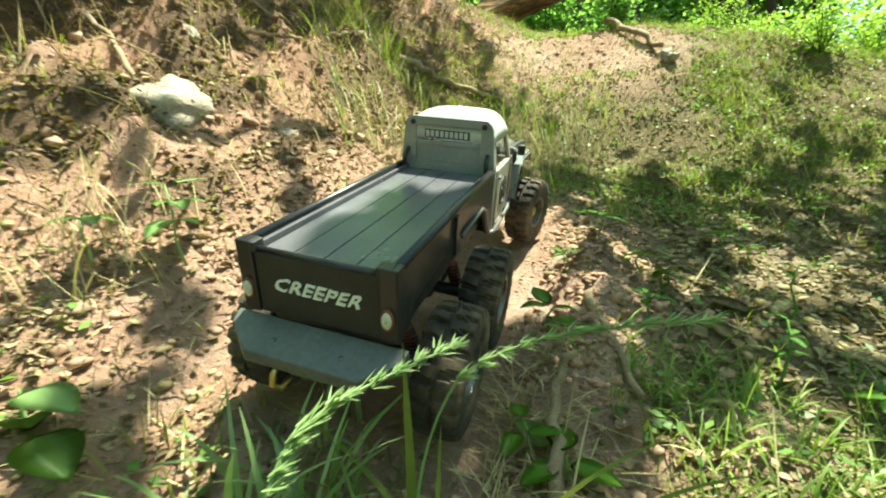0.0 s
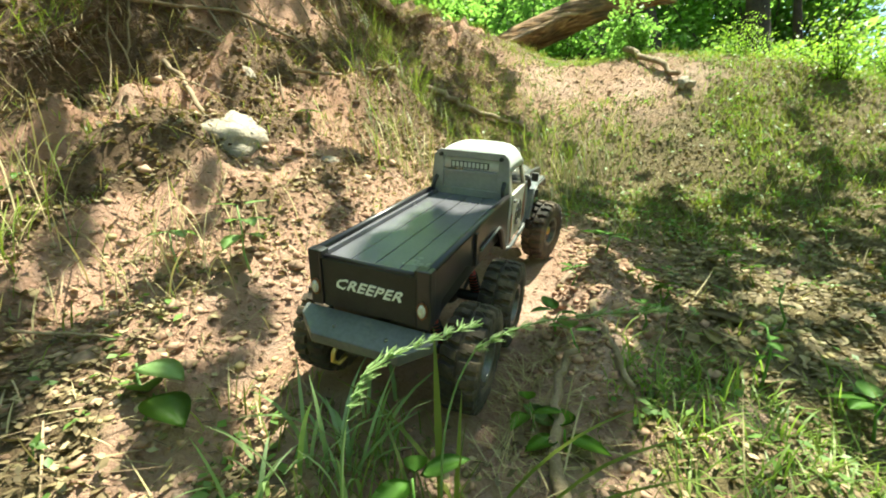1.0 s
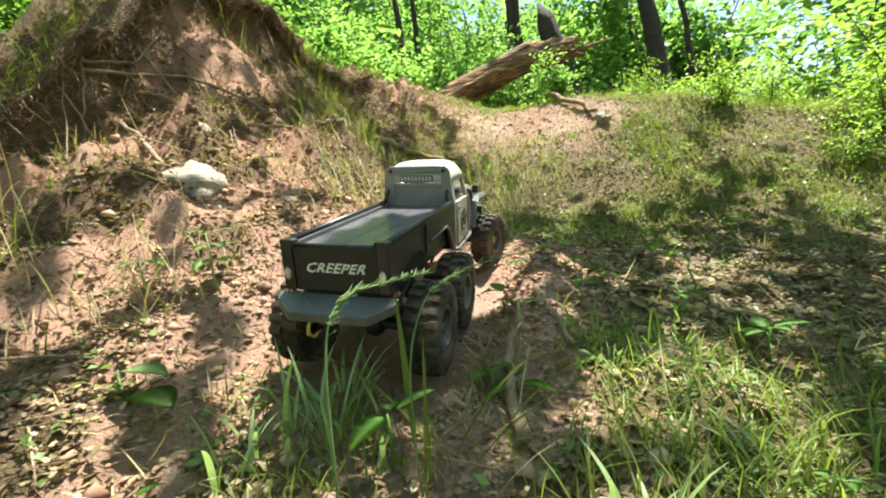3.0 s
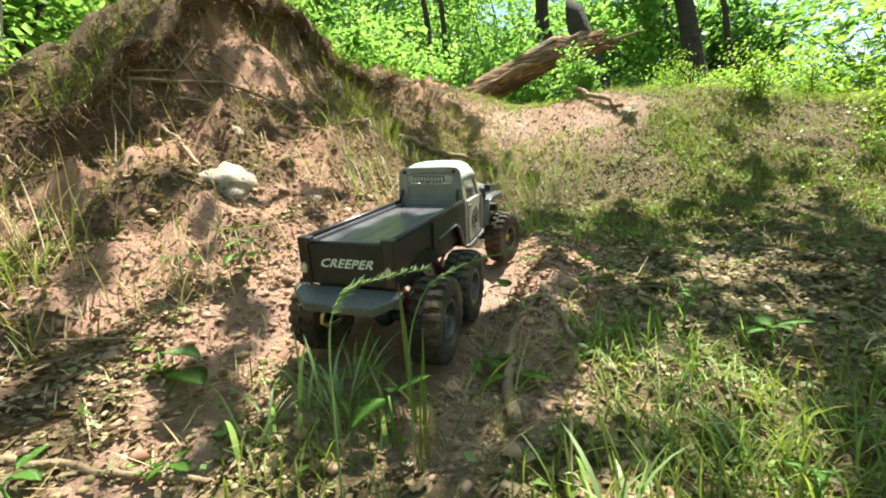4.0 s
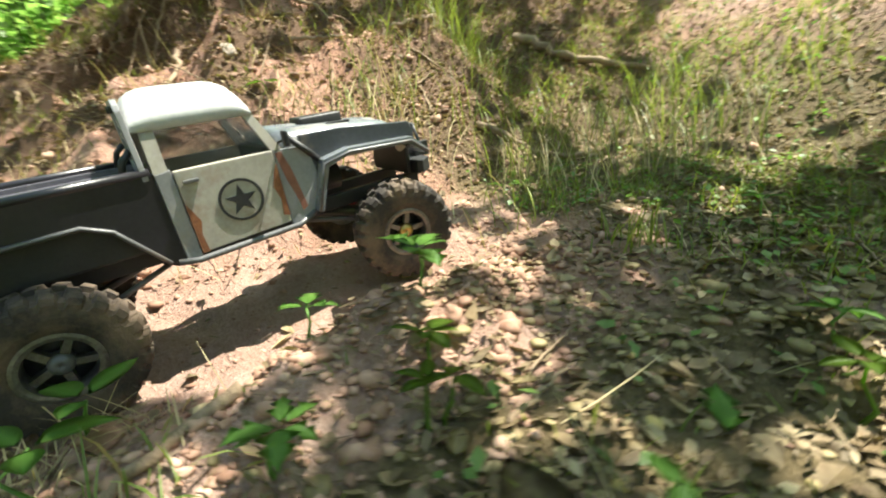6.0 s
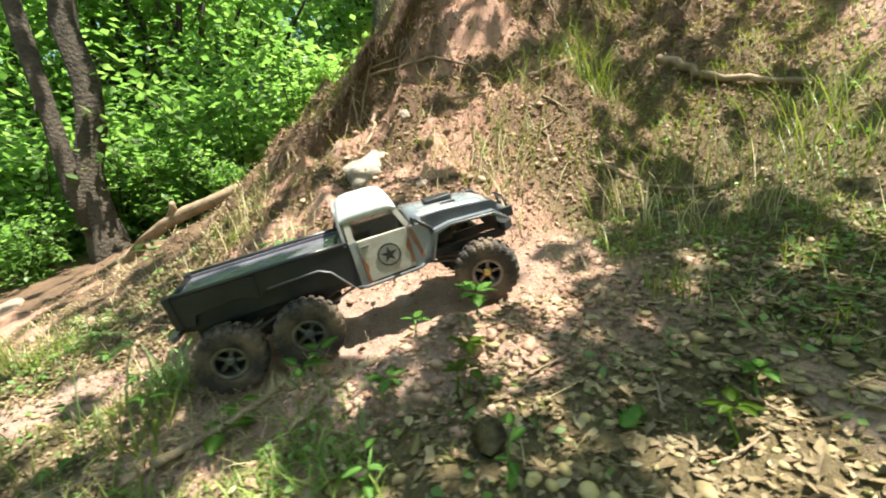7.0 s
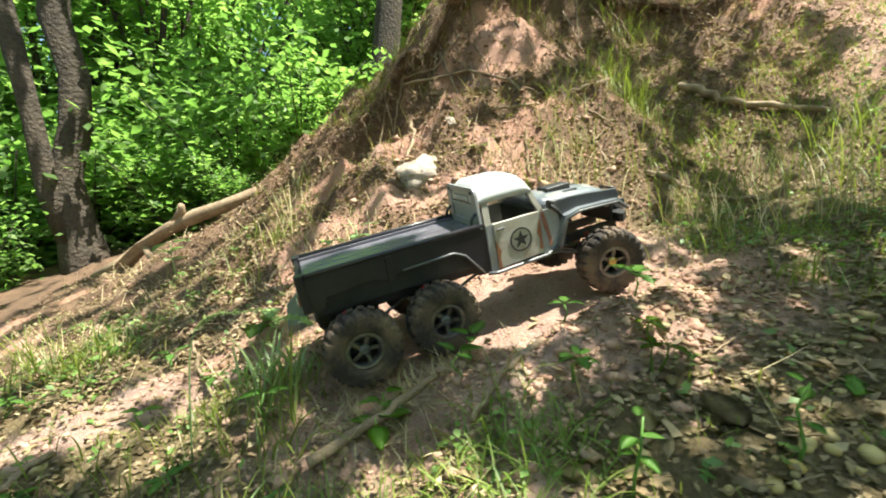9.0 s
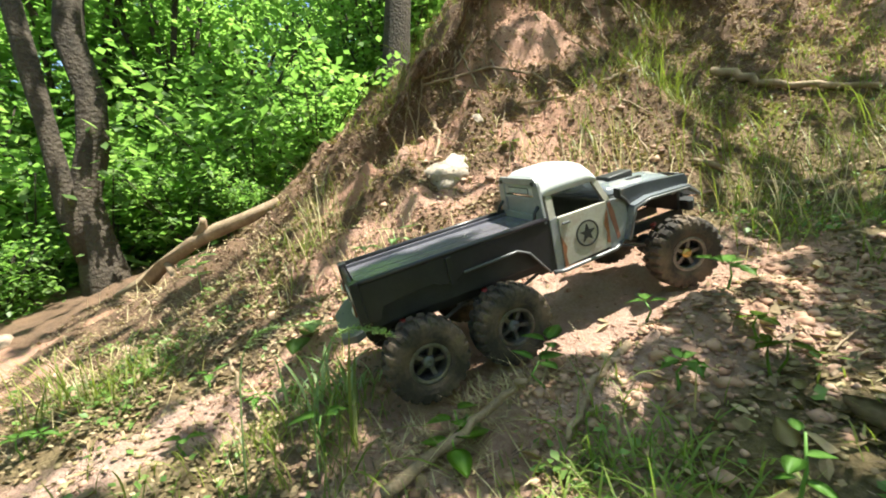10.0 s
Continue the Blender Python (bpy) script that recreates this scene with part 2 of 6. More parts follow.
def lattice_noise(x, y, seed):
    """Smooth value noise on a unit lattice, by hashing."""
    xi, yi = np.floor(x), np.floor(y)
    fx, fy = x - xi, y - yi
    fx, fy = fx * fx * (3 - 2 * fx), fy * fy * (3 - 2 * fy)

    def h(i, j):
        v = np.sin(i * 127.1 + j * 311.7 + seed * 74.7) * 43758.5453
        return v - np.floor(v)
    a = h(xi, yi) * (1 - fx) + h(xi + 1, yi) * fx
    b = h(xi, yi + 1) * (1 - fx) + h(xi + 1, yi + 1) * fx
    return a * (1 - fy) + b * fy - 0.5


def fractal(x, y, size, octaves, seed):
    v, k = 0, 1.0
    for o in range(octaves):
        v = v + k * lattice_noise(x / size * 2 ** o, y / size * 2 ** o, seed + o)
        k *= 0.5
    return v


# ---------------------------------------------------------------- the hillside
def soft_top(v, top, slope):
    """v up to top, past it rising by slope only."""
    return np.where(v < top, v, top + (v - top) * slope)


def form(x, y):
    """The broad form: a slope that climbs ahead and falls away to the east, with an eroded bank on the west and a crest ahead."""
    x, y = np.asarray(x, float), np.asarray(y, float)
    ye = soft_top(y, 2.5, 0.04)
    ye = -soft_top(-ye, 2.6, 0.15)
    xe = soft_top(x, 2.2, 0.08)
    xe = -soft_top(-xe, 2.4, 0.10)
    base = 0.23 * ye - 0.15 * xe
    t = np.clip((-0.16 - x) / 0.98 + 0.10 * fractal(x, y, 0.5, 3, 77) * smoothstep(-0.3, -0.6, x), 0, 1)
    p = 0.76 * t * (1.5 - 0.5 * t) + 0.26 * smoothstep(0.82, 0.92, t)
    p = p - 0.30 * np.clip((-1.18 - x) / 1.2, 0, 1.4)
    a = 0.76 * smoothstep(-1.05, 0.70, y) * p
    crest = 2.3 - 0.10 * np.clip(x, -2, 3)
    u = 0.54 * smoothstep(0.45, 1.0, y / crest) * (1 - 0.22 * smoothstep(0.5, 1.8, x))
    rise = 0.78 * (1 - (1 - a / 0.78) * (1 - u / 0.78))
    upper = 0.30 * smoothstep(0.50, 1.0, t) * smoothstep(0.05, 0.80, y) * smoothstep(1.85, 0.95, y)
    return base + rise + upper


def height(x, y):
    x, y = np.asarray(x, float), np.asarray(y, float)
    near = 1 / (1 + (np.hypot(x, y - 0.6) / 4.0) ** 4)
    z = form(x, y) + 0.09 * fractal(x, y, 0.75, 2, 3) * smoothstep(0.25, 0.8, np.hypot(x, y - 0.1))
    bank = smoothstep(-0.3, -0.7, x) * smoothstep(-0.8, 0.0, y)
    z = z + near * ((0.030 + 0.055 * bank) * fractal(x, y, 0.15, 4, 11) + 0.09 * bank * fractal(x * 0.6, y, 0.28, 3, 19) + 0.040 * bank * fractal(x * 1.5, y * 0.5, 0.16, 3, 23) + 0.055 * bank * fractal(x, y, 0.085, 3, 27) + (0.018 + 0.018 * bank) * fractal(x, y, 0.05, 3, 29))
    step = 5.0 * np.clip((-0.16 - x) / 0.98, 0, 1.1) + 1.3 * fractal(x, y, 0.38, 3, 71)
    step = step - np.floor(step)
    z = z + 0.072 * bank * near * (smoothstep(0.0, 0.20, step) - step) * smoothstep(-0.35, 0.25, fractal(x, y, 0.3, 2, 73))
    z = z + 0.035 * fractal(x, y, 0.075, 3, 61) * np.exp(-((x - 0.25) / 0.09) ** 2) * smoothstep(-0.3, -0.05, y) * smoothstep(0.75, 0.45, y)
    z = z + (0.038 + 0.030 * fractal(x, y, 0.06, 3, 83)) * np.exp(-((x - 0.235) / 0.065) ** 2) * smoothstep(-0.10, 0.06, y) * smoothstep(0.52, 0.30, y)
    # the rut in which the truck stands, with crumbled edges
    rut = np.exp(-((np.abs(x - 0.02) - 0.1) / 0.055) ** 2) * smoothstep(-1.6, -1.0, y) * smoothstep(0.55, 0.25, y)
    z = z - 0.012 * rut
    return z


def wheel_track(x, y):
    """The bare strip that the left wheels have worn below the bank."""
    mid = -0.10 - 0.32 * (np.clip(y, -0.9, -0.1) + 0.53)
    return np.exp(-((x - mid) / 0.075) ** 4) * smoothstep(-1.05, -0.85, y) * smoothstep(-0.06, -0.18, y)


def litter(x, y):
    """How far leaf mould covers the soil: east of the track and in strips across the bank."""
    n1 = fractal(x, y, 0.55, 4, 41)
    e = smoothstep(0.20, 0.42, x + 0.22 * n1) * smoothstep(2.9, 1.4, y)
    w = 0.95 * smoothstep(-0.17, 0.04, fractal(x * 1.7, y * 0.5, 0.26, 3, 43)) * smoothstep(-0.2, -0.5, x)
    # humus on the upper bank; its dark colour also stands in for shade there
    w = np.maximum(w, 0.8 * smoothstep(-0.70, -0.92, x + 0.12 * n1) * smoothstep(-0.3, 0.1, y) * smoothstep(-0.30, 0.02, fractal(x, y, 0.18, 3, 47)))
    far = smoothstep(2.2, 3.4, np.hypot(x, y - 0.6))
    mound = np.exp(-((x - 0.1) / 0.55) ** 2 - ((y - 1.9) / 0.35) ** 2)
    north = 0.85 * smoothstep(0.50, 0.75, y + 0.25 * n1) * smoothstep(-0.75, -0.40, x)
    low = smoothstep(-0.2, -0.42, y) * np.maximum(smoothstep(0.02, 0.2, x), 0.9 * smoothstep(-0.2, 0.02, n1))
    ridge = np.exp(-((x - 0.225) / 0.085) ** 2) * smoothstep(-0.14, 0.02, y) * smoothstep(0.58, 0.36, y)
    bare = np.exp(-((x - 0.23) / 0.07) ** 2 - ((y + 0.17) / 0.08) ** 2) + np.exp(-((x - 0.42) / 0.09) ** 2 - ((y + 0.02) / 0.05) ** 2) + np.exp(-((x - 0.55) / 0.13) ** 2 - ((y - 0.62) / 0.06) ** 2)
    return np.clip(np.maximum.reduce([e, w, far, low, north]) - mound - ridge - bare - 0.8 * wheel_track(x, y), 0, 1)


def graded(lo, hi, step, far, count):
    mid = np.arange(lo, hi + step / 2, step)
    out = (np.linspace(0, 1, count + 1)[1:] ** 3.2) * far + np.arange(1, count + 1) * step
    return np.concatenate([(lo - out)[::-1], mid, hi + out])


def build_ground():
    xs, ys = graded(-1.7, 1.7, 0.0125, 400, 46), graded(-1.3, 2.6, 0.0125, 400, 46)
    gx, gy = np.meshgrid(xs, ys)
    z = height(gx, gy)
    nx, ny = len(xs), len(ys)
    idx = np.arange(nx * ny).reshape(ny, nx)
    quads = np.stack([idx[:-1, :-1], idx[:-1, 1:], idx[1:, 1:], idx[1:, :-1]], -1).reshape(-1, 4)
    me = bpy.data.meshes.new("ground")
    me.vertices.add(nx * ny)
    me.vertices.foreach_set("co", np.stack([gx, gy, z], -1).astype(np.float32).ravel())
    me.loops.add(quads.size)
    me.loops.foreach_set("vertex_index", quads.ravel().astype(np.int32))
    me.polygons.add(len(quads))
    me.polygons.foreach_set("loop_start", np.arange(0, quads.size, 4, dtype=np.int32))
    me.update(calc_edges=True)
    at = me.attributes.new("litter", "FLOAT", "POINT")
    at.data.foreach_set("value", litter(gx, gy).astype(np.float32).ravel())
    at = me.attributes.new("west", "FLOAT", "POINT")
    at.data.foreach_set("value", smoothstep(-0.05, -0.45, gx).astype(np.float32).ravel())
    me.materials.append(MAT["soil"])
    me.polygons.foreach_set("use_smooth", [True] * len(quads))
    return tagged(new("ground", me), "sloping forest floor of pink sandy soil with leaf mould", "ground", kind="structure")


ground = build_ground()


def on_ground(x, y, up=0.0):
    return V3((x, y, float(height(x, y)) + up))


def slope_at(x, y, e=0.03):
    n = V3((float(height(x - e, y) - height(x + e, y)), float(height(x, y - e) - height(x, y + e)), 2 * e))
    return n.normalized()


def stand(x, y, turn=0.0, up=0.0, size=1.0, tilt=1.0):
    """A pose on the ground, leaning with the slope by tilt."""
    n = V3((0, 0, 1)).lerp(slope_at(x, y), tilt).normalized()
    q = n.to_track_quat("Z", "Y").to_matrix().to_4x4()
    return Matrix.Translation(on_ground(x, y, up)) @ q @ Matrix.Rotation(turn, 4, "Z") @ Matrix.Scale(size, 4)

# ---------------------------------------------------------------- mesh pieces
def box(x0, x1, y0, y1, z0, z1, bevel=0.0, taper=0.0):
    """A box; taper narrows its top in x by that share."""
    bm = bmesh.new()
    bmesh.ops.create_cube(bm, size=1)
    for v in bm.verts:
        k = 1 - taper * (v.co.z + 0.5)
        cx = (x0 + x1) / 2
        v.co = V3((cx + v.co.x * (x1 - x0) * k, (y0 + y1) / 2 + v.co.y * (y1 - y0), (z0 + z1) / 2 + v.co.z * (z1 - z0)))
    if bevel:
        bmesh.ops.bevel(bm, geom=bm.edges[:], offset=bevel, segments=2, affect="EDGES", profile=0.6)
    return bm


def slab(points, x0, x1, bevel=0.0, axis=0):
    """A flat outline of (y, z) points given a thickness from x0 to x1 (axis 0), or of (x, y) points in z (axis 2)."""
    bm = bmesh.new()

    def at(p, k):
        return V3((k, p[0], p[1])) if axis == 0 else V3((p[0], p[1], k)) if axis == 2 else V3((p[0], k, p[1]))
    a = [bm.verts.new(at(p, x0)) for p in points]
    b = [bm.verts.new(at(p, x1)) for p in points]
    n = len(points)
    bm.faces.new(a)
    bm.faces.new(b[::-1])
    for i in range(n):
        bm.faces.new((a[i], b[i], b[(i + 1) % n], a[(i + 1) % n]))
    bmesh.ops.recalc_face_normals(bm, faces=bm.faces[:])
    if bevel:
        bmesh.ops.bevel(bm, geom=bm.edges[:], offset=bevel, segments=2, affect="EDGES", profile=0.6)
    return bm


def tube(points, radii, sides=10, bm=None, wobble=0.0):
    """A bent rod through points with a radius at each."""
    bm = bm or bmesh.new()
    pts = [V3(p) for p in points]
    rings = []
    side = None
    for i, p in enumerate(pts):
        d = (pts[min(i + 1, len(pts) - 1)] - pts[max(i - 1, 0)]).normalized()
        side = (side - d * side.dot(d)).normalized() if side else d.orthogonal().normalized()
        up = d.cross(side)
        r = radii[i] if isinstance(radii, (list, tuple)) else radii
        ring = []
        for k in range(sides):
            a = 2 * math.pi * k / sides
            w = 1 + wobble * (noise.noise(p * 7 + V3((math.cos(a), math.sin(a), 0)) * 1.5))
            ring.append(bm.verts.new(p + (side * math.cos(a) + up * math.sin(a)) * r * w))
        rings.append(ring)
    for a, b in zip(rings, rings[1:]):
        for k in range(sides):
            bm.faces.new((a[k], a[(k + 1) % sides], b[(k + 1) % sides], b[k]))
    bm.faces.new(rings[0][::-1])
    bm.faces.new(rings[-1])
    return bm


def turned(profile, sides=40, axis="X"):
    """A body of revolution about x from (x, radius) points, closed into a ring."""
    bm = bmesh.new()
    rings = []
    for k in range(sides):
        a = 2 * math.pi * k / sides
        rings.append([bm.verts.new(V3((x, r * math.cos(a), r * math.sin(a)))) for x, r in profile])
    n = len(profile)
    for k in range(sides):
        a, b = rings[k], rings[(k + 1) % sides]
        for i in range(n):
            bm.faces.new((a[i], b[i], b[(i + 1) % n], a[(i + 1) % n]))
    bmesh.ops.recalc_face_normals(bm, faces=bm.faces[:])
    return bm


def block_into(bm, centre, right, ahead, up, sx, sy, sz):
    vs = []
    for i in (-1, 1):
        for j in (-1, 1):
            for k in (-1, 1):
                g = 0.78 if k == 1 else 1.0
                vs.append(bm.verts.new(centre + right * (i * sx / 2 * g) + ahead * (j * sy / 2 * g) + up * (k * sz / 2)))
    for f in ((0, 1, 3, 2), (4, 6, 7, 5), (0, 4, 5, 1), (2, 3, 7, 6), (0, 2, 6, 4), (1, 5, 7, 3)):
        bm.faces.new([vs[i] for i in f])


# ---------------------------------------------------------------- the model truck
TYRE_R, TYRE_W = 0.0625, 0.044


def tyre_mesh():
    """Fat off-road tyre in one piece: staggered slanted lugs stand out of the tread and run over the shoulders."""
    r, w = TYRE_R, TYRE_W / 2
    rows = [(-0.70, 0.44, 0), (-0.90, 0.50, 0), (-1.02, 0.60, 0), (-1.06, 0.72, 0), (-1.04, 0.82, 0), (-1.02, 0.835, 1), (-0.95, 0.905, 1), (-0.62, 0.93, 1), (-0.34, 0.935, 1), (-0.10, 0.94, 1), (-0.08, 0.94, 0),
            (0.08, 0.94, 0), (0.10, 0.94, 1), (0.34, 0.935, 1), (0.62, 0.93, 1), (0.95, 0.905, 1), (1.02, 0.835, 1), (1.04, 0.82, 0), (1.06, 0.72, 0), (1.02, 0.60, 0), (0.90, 0.50, 0), (0.70, 0.44, 0), (0.4, 0.50, 0), (-0.4, 0.50, 0)]
    n, per = 22, 8
    bm = bmesh.new()
    rings = []
    for k in range(n * per):
        a = 2 * math.pi * k / (n * per)
        ring = []
        for x, q, lug in rows:
            ph = k / per + (0.5 if x > 0 else 0.0) + 0.22 * abs(x)
            out = lug and (ph % 1.0) < 0.60
            up = 0.075 * (q - 0.5) / 0.44 if out else 0.0
            sx = x * (1.02 if out and abs(x) > 0.95 else 1.0)
            ring.append(bm.verts.new(V3((sx * w, (q + up) * r * math.cos(a), (q + up) * r * math.sin(a)))))
        rings.append(ring)
    m = len(rows)
    for k in range(n * per):
        a, b = rings[k], rings[(k + 1) % (n * per)]
        for i in range(m):
            bm.faces.new((a[i], b[i], b[(i + 1) % m], a[(i + 1) % m]))
    bmesh.ops.recalc_face_normals(bm, faces=bm.faces[:])
    me = bpy.data.meshes.new("tyre")
    bm.to_mesh(me)
    bm.free()
    me.materials.append(MAT["tyre"])
    return me


def rim_mesh():
    r, w = TYRE_R * 0.47, TYRE_W / 2
    bm = turned([(-w * 0.8, r * 0.98), (-w * 0.8, r), (w * 0.78, r), (w * 0.92, r * 1.05), (w * 0.94, r * 0.95), (w * 0.90, r * 0.84), (w * 0.5, r * 0.80), (-w * 0.7, r * 0.80)], 40)
    for k in range(5):
        a = 2 * math.pi * k / 5
        up = V3((0, math.cos(a), math.sin(a)))
        ahead = V3((0, -math.sin(a), math.cos(a)))
        block_into(bm, up * r * 0.56 + V3((w * 0.42, 0, 0)), up, ahead, V3((1, 0, 0)), r * 0.62, r * 0.26, w * 0.3)
    bmesh.ops.recalc_face_normals(bm, faces=bm.faces[:])
    me = bpy.data.meshes.new("rim")
    bm.to_mesh(me)
    bm.free()
    me.materials.append(MAT["rim"])
    return me


def star_points(r, cx, cy):
    pts = []
    for k in range(10):
        a = math.pi / 2 + k * math.pi / 5
        q = r if k % 2 == 0 else r * 0.40
        pts.append((cx + q * math.cos(a), cy + q * math.sin(a)))
    return pts


def lettering(text, size, thick):
    """Raised letters as a mesh, hand-cut look by a slight shear."""
    cu = bpy.data.curves.new("lettering", "FONT")
    cu.body, cu.size, cu.extrude, cu.align_x, cu.align_y, cu.shear, cu.space_character = text, size, thick, "CENTER", "CENTER", 0.22, 1.08
    cu.offset = size * 0.018
    tmp = new("tmp_letters", cu)
    dg = bpy.context.evaluated_depsgraph_get()
    me = bpy.data.meshes.new_from_object(tmp.evaluated_get(dg))
    bpy.data.objects.remove(tmp)
    bpy.data.curves.remove(cu)
    me.materials.clear()
    return me


def build_truck(m):
    truck = thing("rc_truck", m, "weathered dark grey six-wheeled model pickup truck on the dirt track", "toy truck")
    # chassis
    for s in (-1, 1):
        part("chassis_rail", box(s * 0.030 - 0.005, s * 0.030 + 0.005, -0.20, 0.42, 0.098, 0.116, 0.0015), "black", truck, smooth=False)
    part("skid_plate", slab([(0.10, 0.088), (0.24, 0.088), (0.26, 0.10), (0.08, 0.10)], -0.03, 0.03, 0.002), "black", truck, smooth=False)
    part("gearbox", box(-0.028, 0.028, 0.11, 0.20, 0.10, 0.14, 0.006), "black", truck)
    part("motor", tube([(0, 0.24, 0.135), (0, 0.31, 0.135)], 0.019, 16), "black", truck)
    for y, name in ((-0.145, "rear_axle"), (-0.006, "middle_axle"), (0.345, "front_axle")):
        ax = part(name, tube([(-0.085, y, 0.064), (-0.03, y, 0.064), (-0.012, y, 0.064), (0.012, y, 0.064), (0.03, y, 0.064), (0.085, y, 0.064)],
                             [0.008, 0.008, 0.008, 0.008, 0.008, 0.008], 12), "black", truck)
        bm = bmesh.new()
        bmesh.ops.create_uvsphere(bm, u_segments=16, v_segments=10, radius=0.019)
        for v in bm.verts:
            v.co = V3((v.co.x * 0.85 + 0.012, v.co.y + y, v.co.z + 0.064))
        part("differential", bm, "black", ax)
        for s in (-1, 1):
            sh = part("shock", tube([(s * 0.052, y + 0.004, 0.07), (s * 0.047, y - 0.012, 0.112)], 0.0055, 10), "shock", truck, "red spring over black damper")
            pts = []
            for k in range(60):
                a = k / 60
                pts.append((s * (0.052 - 0.005 * a) + 0.0075 * math.cos(a * 44), y + 0.004 - 0.016 * a + 0.0075 * math.sin(a * 44), 0.072 + 0.038 * a))
            part("coil", tube(pts, 0.0012, 5), "black", sh)
            part("link", tube([(s * 0.03, y + 0.012, 0.062), (s * 0.028, y + (0.10 if y < 0.2 else -0.10), 0.094)], 0.003, 8), "steel", truck)
    part("drive_shaft", tube([(0, -0.006, 0.068), (0, 0.12, 0.108)], 0.004, 8), "steel", truck)
    part("drive_shaft", tube([(0, 0.345, 0.068), (0, 0.20, 0.108)], 0.004, 8), "steel", truck)
    # wheels
    tm, rm = tyre_mesh(), rim_mesh()
    for y in (-0.145, -0.006, 0.345):
        for s in (-1, 1):
            w = new("wheel")
            w.parent = truck
            steer = radians(-14) if y > 0.2 else 0
            w.matrix_basis = Matrix.Translation((s * 0.093, y, 0.064)) @ Matrix.Rotation(steer + (math.pi if s < 0 else 0), 4, "Z") @ Matrix.Rotation(1.1 * y * 40, 4, "X")
            part("tyre", tm, None, w, "muddy black tyre with chunky lugs", smooth=False)
            part("rim", rm, None, w, "dusty grey five-spoke rim", smooth=False)
            # flat black disc that stands in for the shade behind the spokes
            part("brake_disc", turned([(-0.004, 0.001), (-0.004, TYRE_R * 0.375), (0.001, TYRE_R * 0.375), (0.001, 0.001)], 24), "black", w)
            part("hub_cap", turned([(0.004, 0.001), (0.004, 0.010), (0.0135, 0.009), (0.016, 0.005), (0.016, 0.001)], 14), "brass" if y > 0.2 else "steel", w)
    # load bed
    side = [(-0.212, 0.134), (-0.185, 0.131), (-0.178, 0.150), (-0.10, 0.156), (-0.084, 0.148), (-0.066, 0.148), (-0.05, 0.158), (0.042, 0.160), (0.062, 0.150), (0.096, 0.104), (0.108, 0.104), (0.108, 0.192), (-0.212, 0.192)]
    for s in (-1, 1):
        part("bed_side", slab(side, s * 0.0665, s * 0.0615, 0.0012), "body", truck, smooth=False)
        part("bed_rail", tube([(s * 0.064, -0.214, 0.193), (s * 0.064, 0.0, 0.1935), (s * 0.064, 0.106, 0.193)], 0.0042, 10), "body", truck, "satin black bed rail")
        part("inner_rail", box(s * 0.058 - 0.0022, s * 0.058 + 0.0022, -0.206, 0.104, 0.183, 0.1915, 0.0008), "bed", truck, smooth=False)
        arch = [(-0.05, 0.158), (0.042, 0.160), (0.062, 0.150), (0.094, 0.106)]
        part("fender_trim", tube([(s * 0.069, y, z) for y, z in arch], 0.0022, 6), "steel", truck)
        part("stake_bracket", box(s * 0.068 - 0.002, s * 0.068 + 0.002, -0.075, -0.066, 0.146, 0.188, 0.0006), "body", truck, smooth=False)
        part("corner_post", box(s * 0.062 - 0.0075, s * 0.062 + 0.0075, -0.2165, -0.2035, 0.134, 0.197, 0.0018), "body", truck, smooth=False)
        lamp = part("tail_lamp", turned([(-0.001, 0.0005), (-0.001, 0.0058), (0.003, 0.0056), (0.0042, 0.0035), (0.0045, 0.0005)], 16), "lamp", truck, "small pale oval tail lamp")
        lamp.matrix_basis = Matrix.Translation((s * 0.0615, -0.2168, 0.156)) @ Matrix.Rotation(-math.pi / 2, 4, "Z") @ Matrix.Diagonal((1, 0.72, 1.25, 1))
        part("bezel", turned([(-0.0005, 0.0062), (0.0022, 0.0062), (0.0022, 0.0074), (-0.0005, 0.0074)], 16), "rust", lamp)
    n = 4
    for k in range(n):
        x0 = -0.0555 + k * 0.111 / n
        part("bed_plank", box(x0 + 0.0006, x0 + 0.111 / n - 0.0006, -0.204, 0.103, 0.181, 0.1862 + 0.0001 * (k % 2), 0.0002), "bed", truck, smooth=False)
    part("bed_pan", box(-0.060, 0.060, -0.204, 0.104, 0.168, 0.1808, 0.001), "black", truck, smooth=False)
    # black block added to stop light leaking between chassis and bed sides
    part("underbody", box(-0.056, 0.056, -0.20, 0.10, 0.118, 0.1678, 0.003), "black", truck, "matt black filler block added to darken the gap under the bed", smooth=False)
    gate = part("tailgate", box(-0.0545, 0.0545, -0.2145, -0.2065, 0.134, 0.1885, 0.0015), "black", truck, "matt black tailgate with raised white lettering", smooth=False)
    part("gate_cap", tube([(-0.0545, -0.2105, 0.189), (0.0545, -0.2105, 0.189)], 0.0032, 8), "body", gate)
    for s in (-1, 1):
        part("latch", box(s * 0.056 - 0.004, s * 0.056 + 0.004, -0.216, -0.204, 0.188, 0.1965, 0.001), "black", gate, smooth=False)
    letters = part("lettering", lettering("CREEPER", 0.0185, 0.0006), "white", gate, "white painted capital letters", smooth=False)
    for v in letters.data.vertices:
        v.co.x += 0.2 * v.co.y
        v.co.y += 0.0006 * math.sin(v.co.x * 700)
    letters.matrix_basis = Matrix.Translation((0.0, -0.2150, 0.163)) @ Matrix.Rotation(math.pi / 2, 4, "X") @ Matrix.Diagonal((1.0, 0.86, 1, 1))
    bumper = slab([(-0.078, -0.214), (0.078, -0.214), (0.076, -0.226), (0.050, -0.246), (-0.050, -0.246), (-0.076, -0.226)], 0.120, 0.131, 0.0015, axis=2)
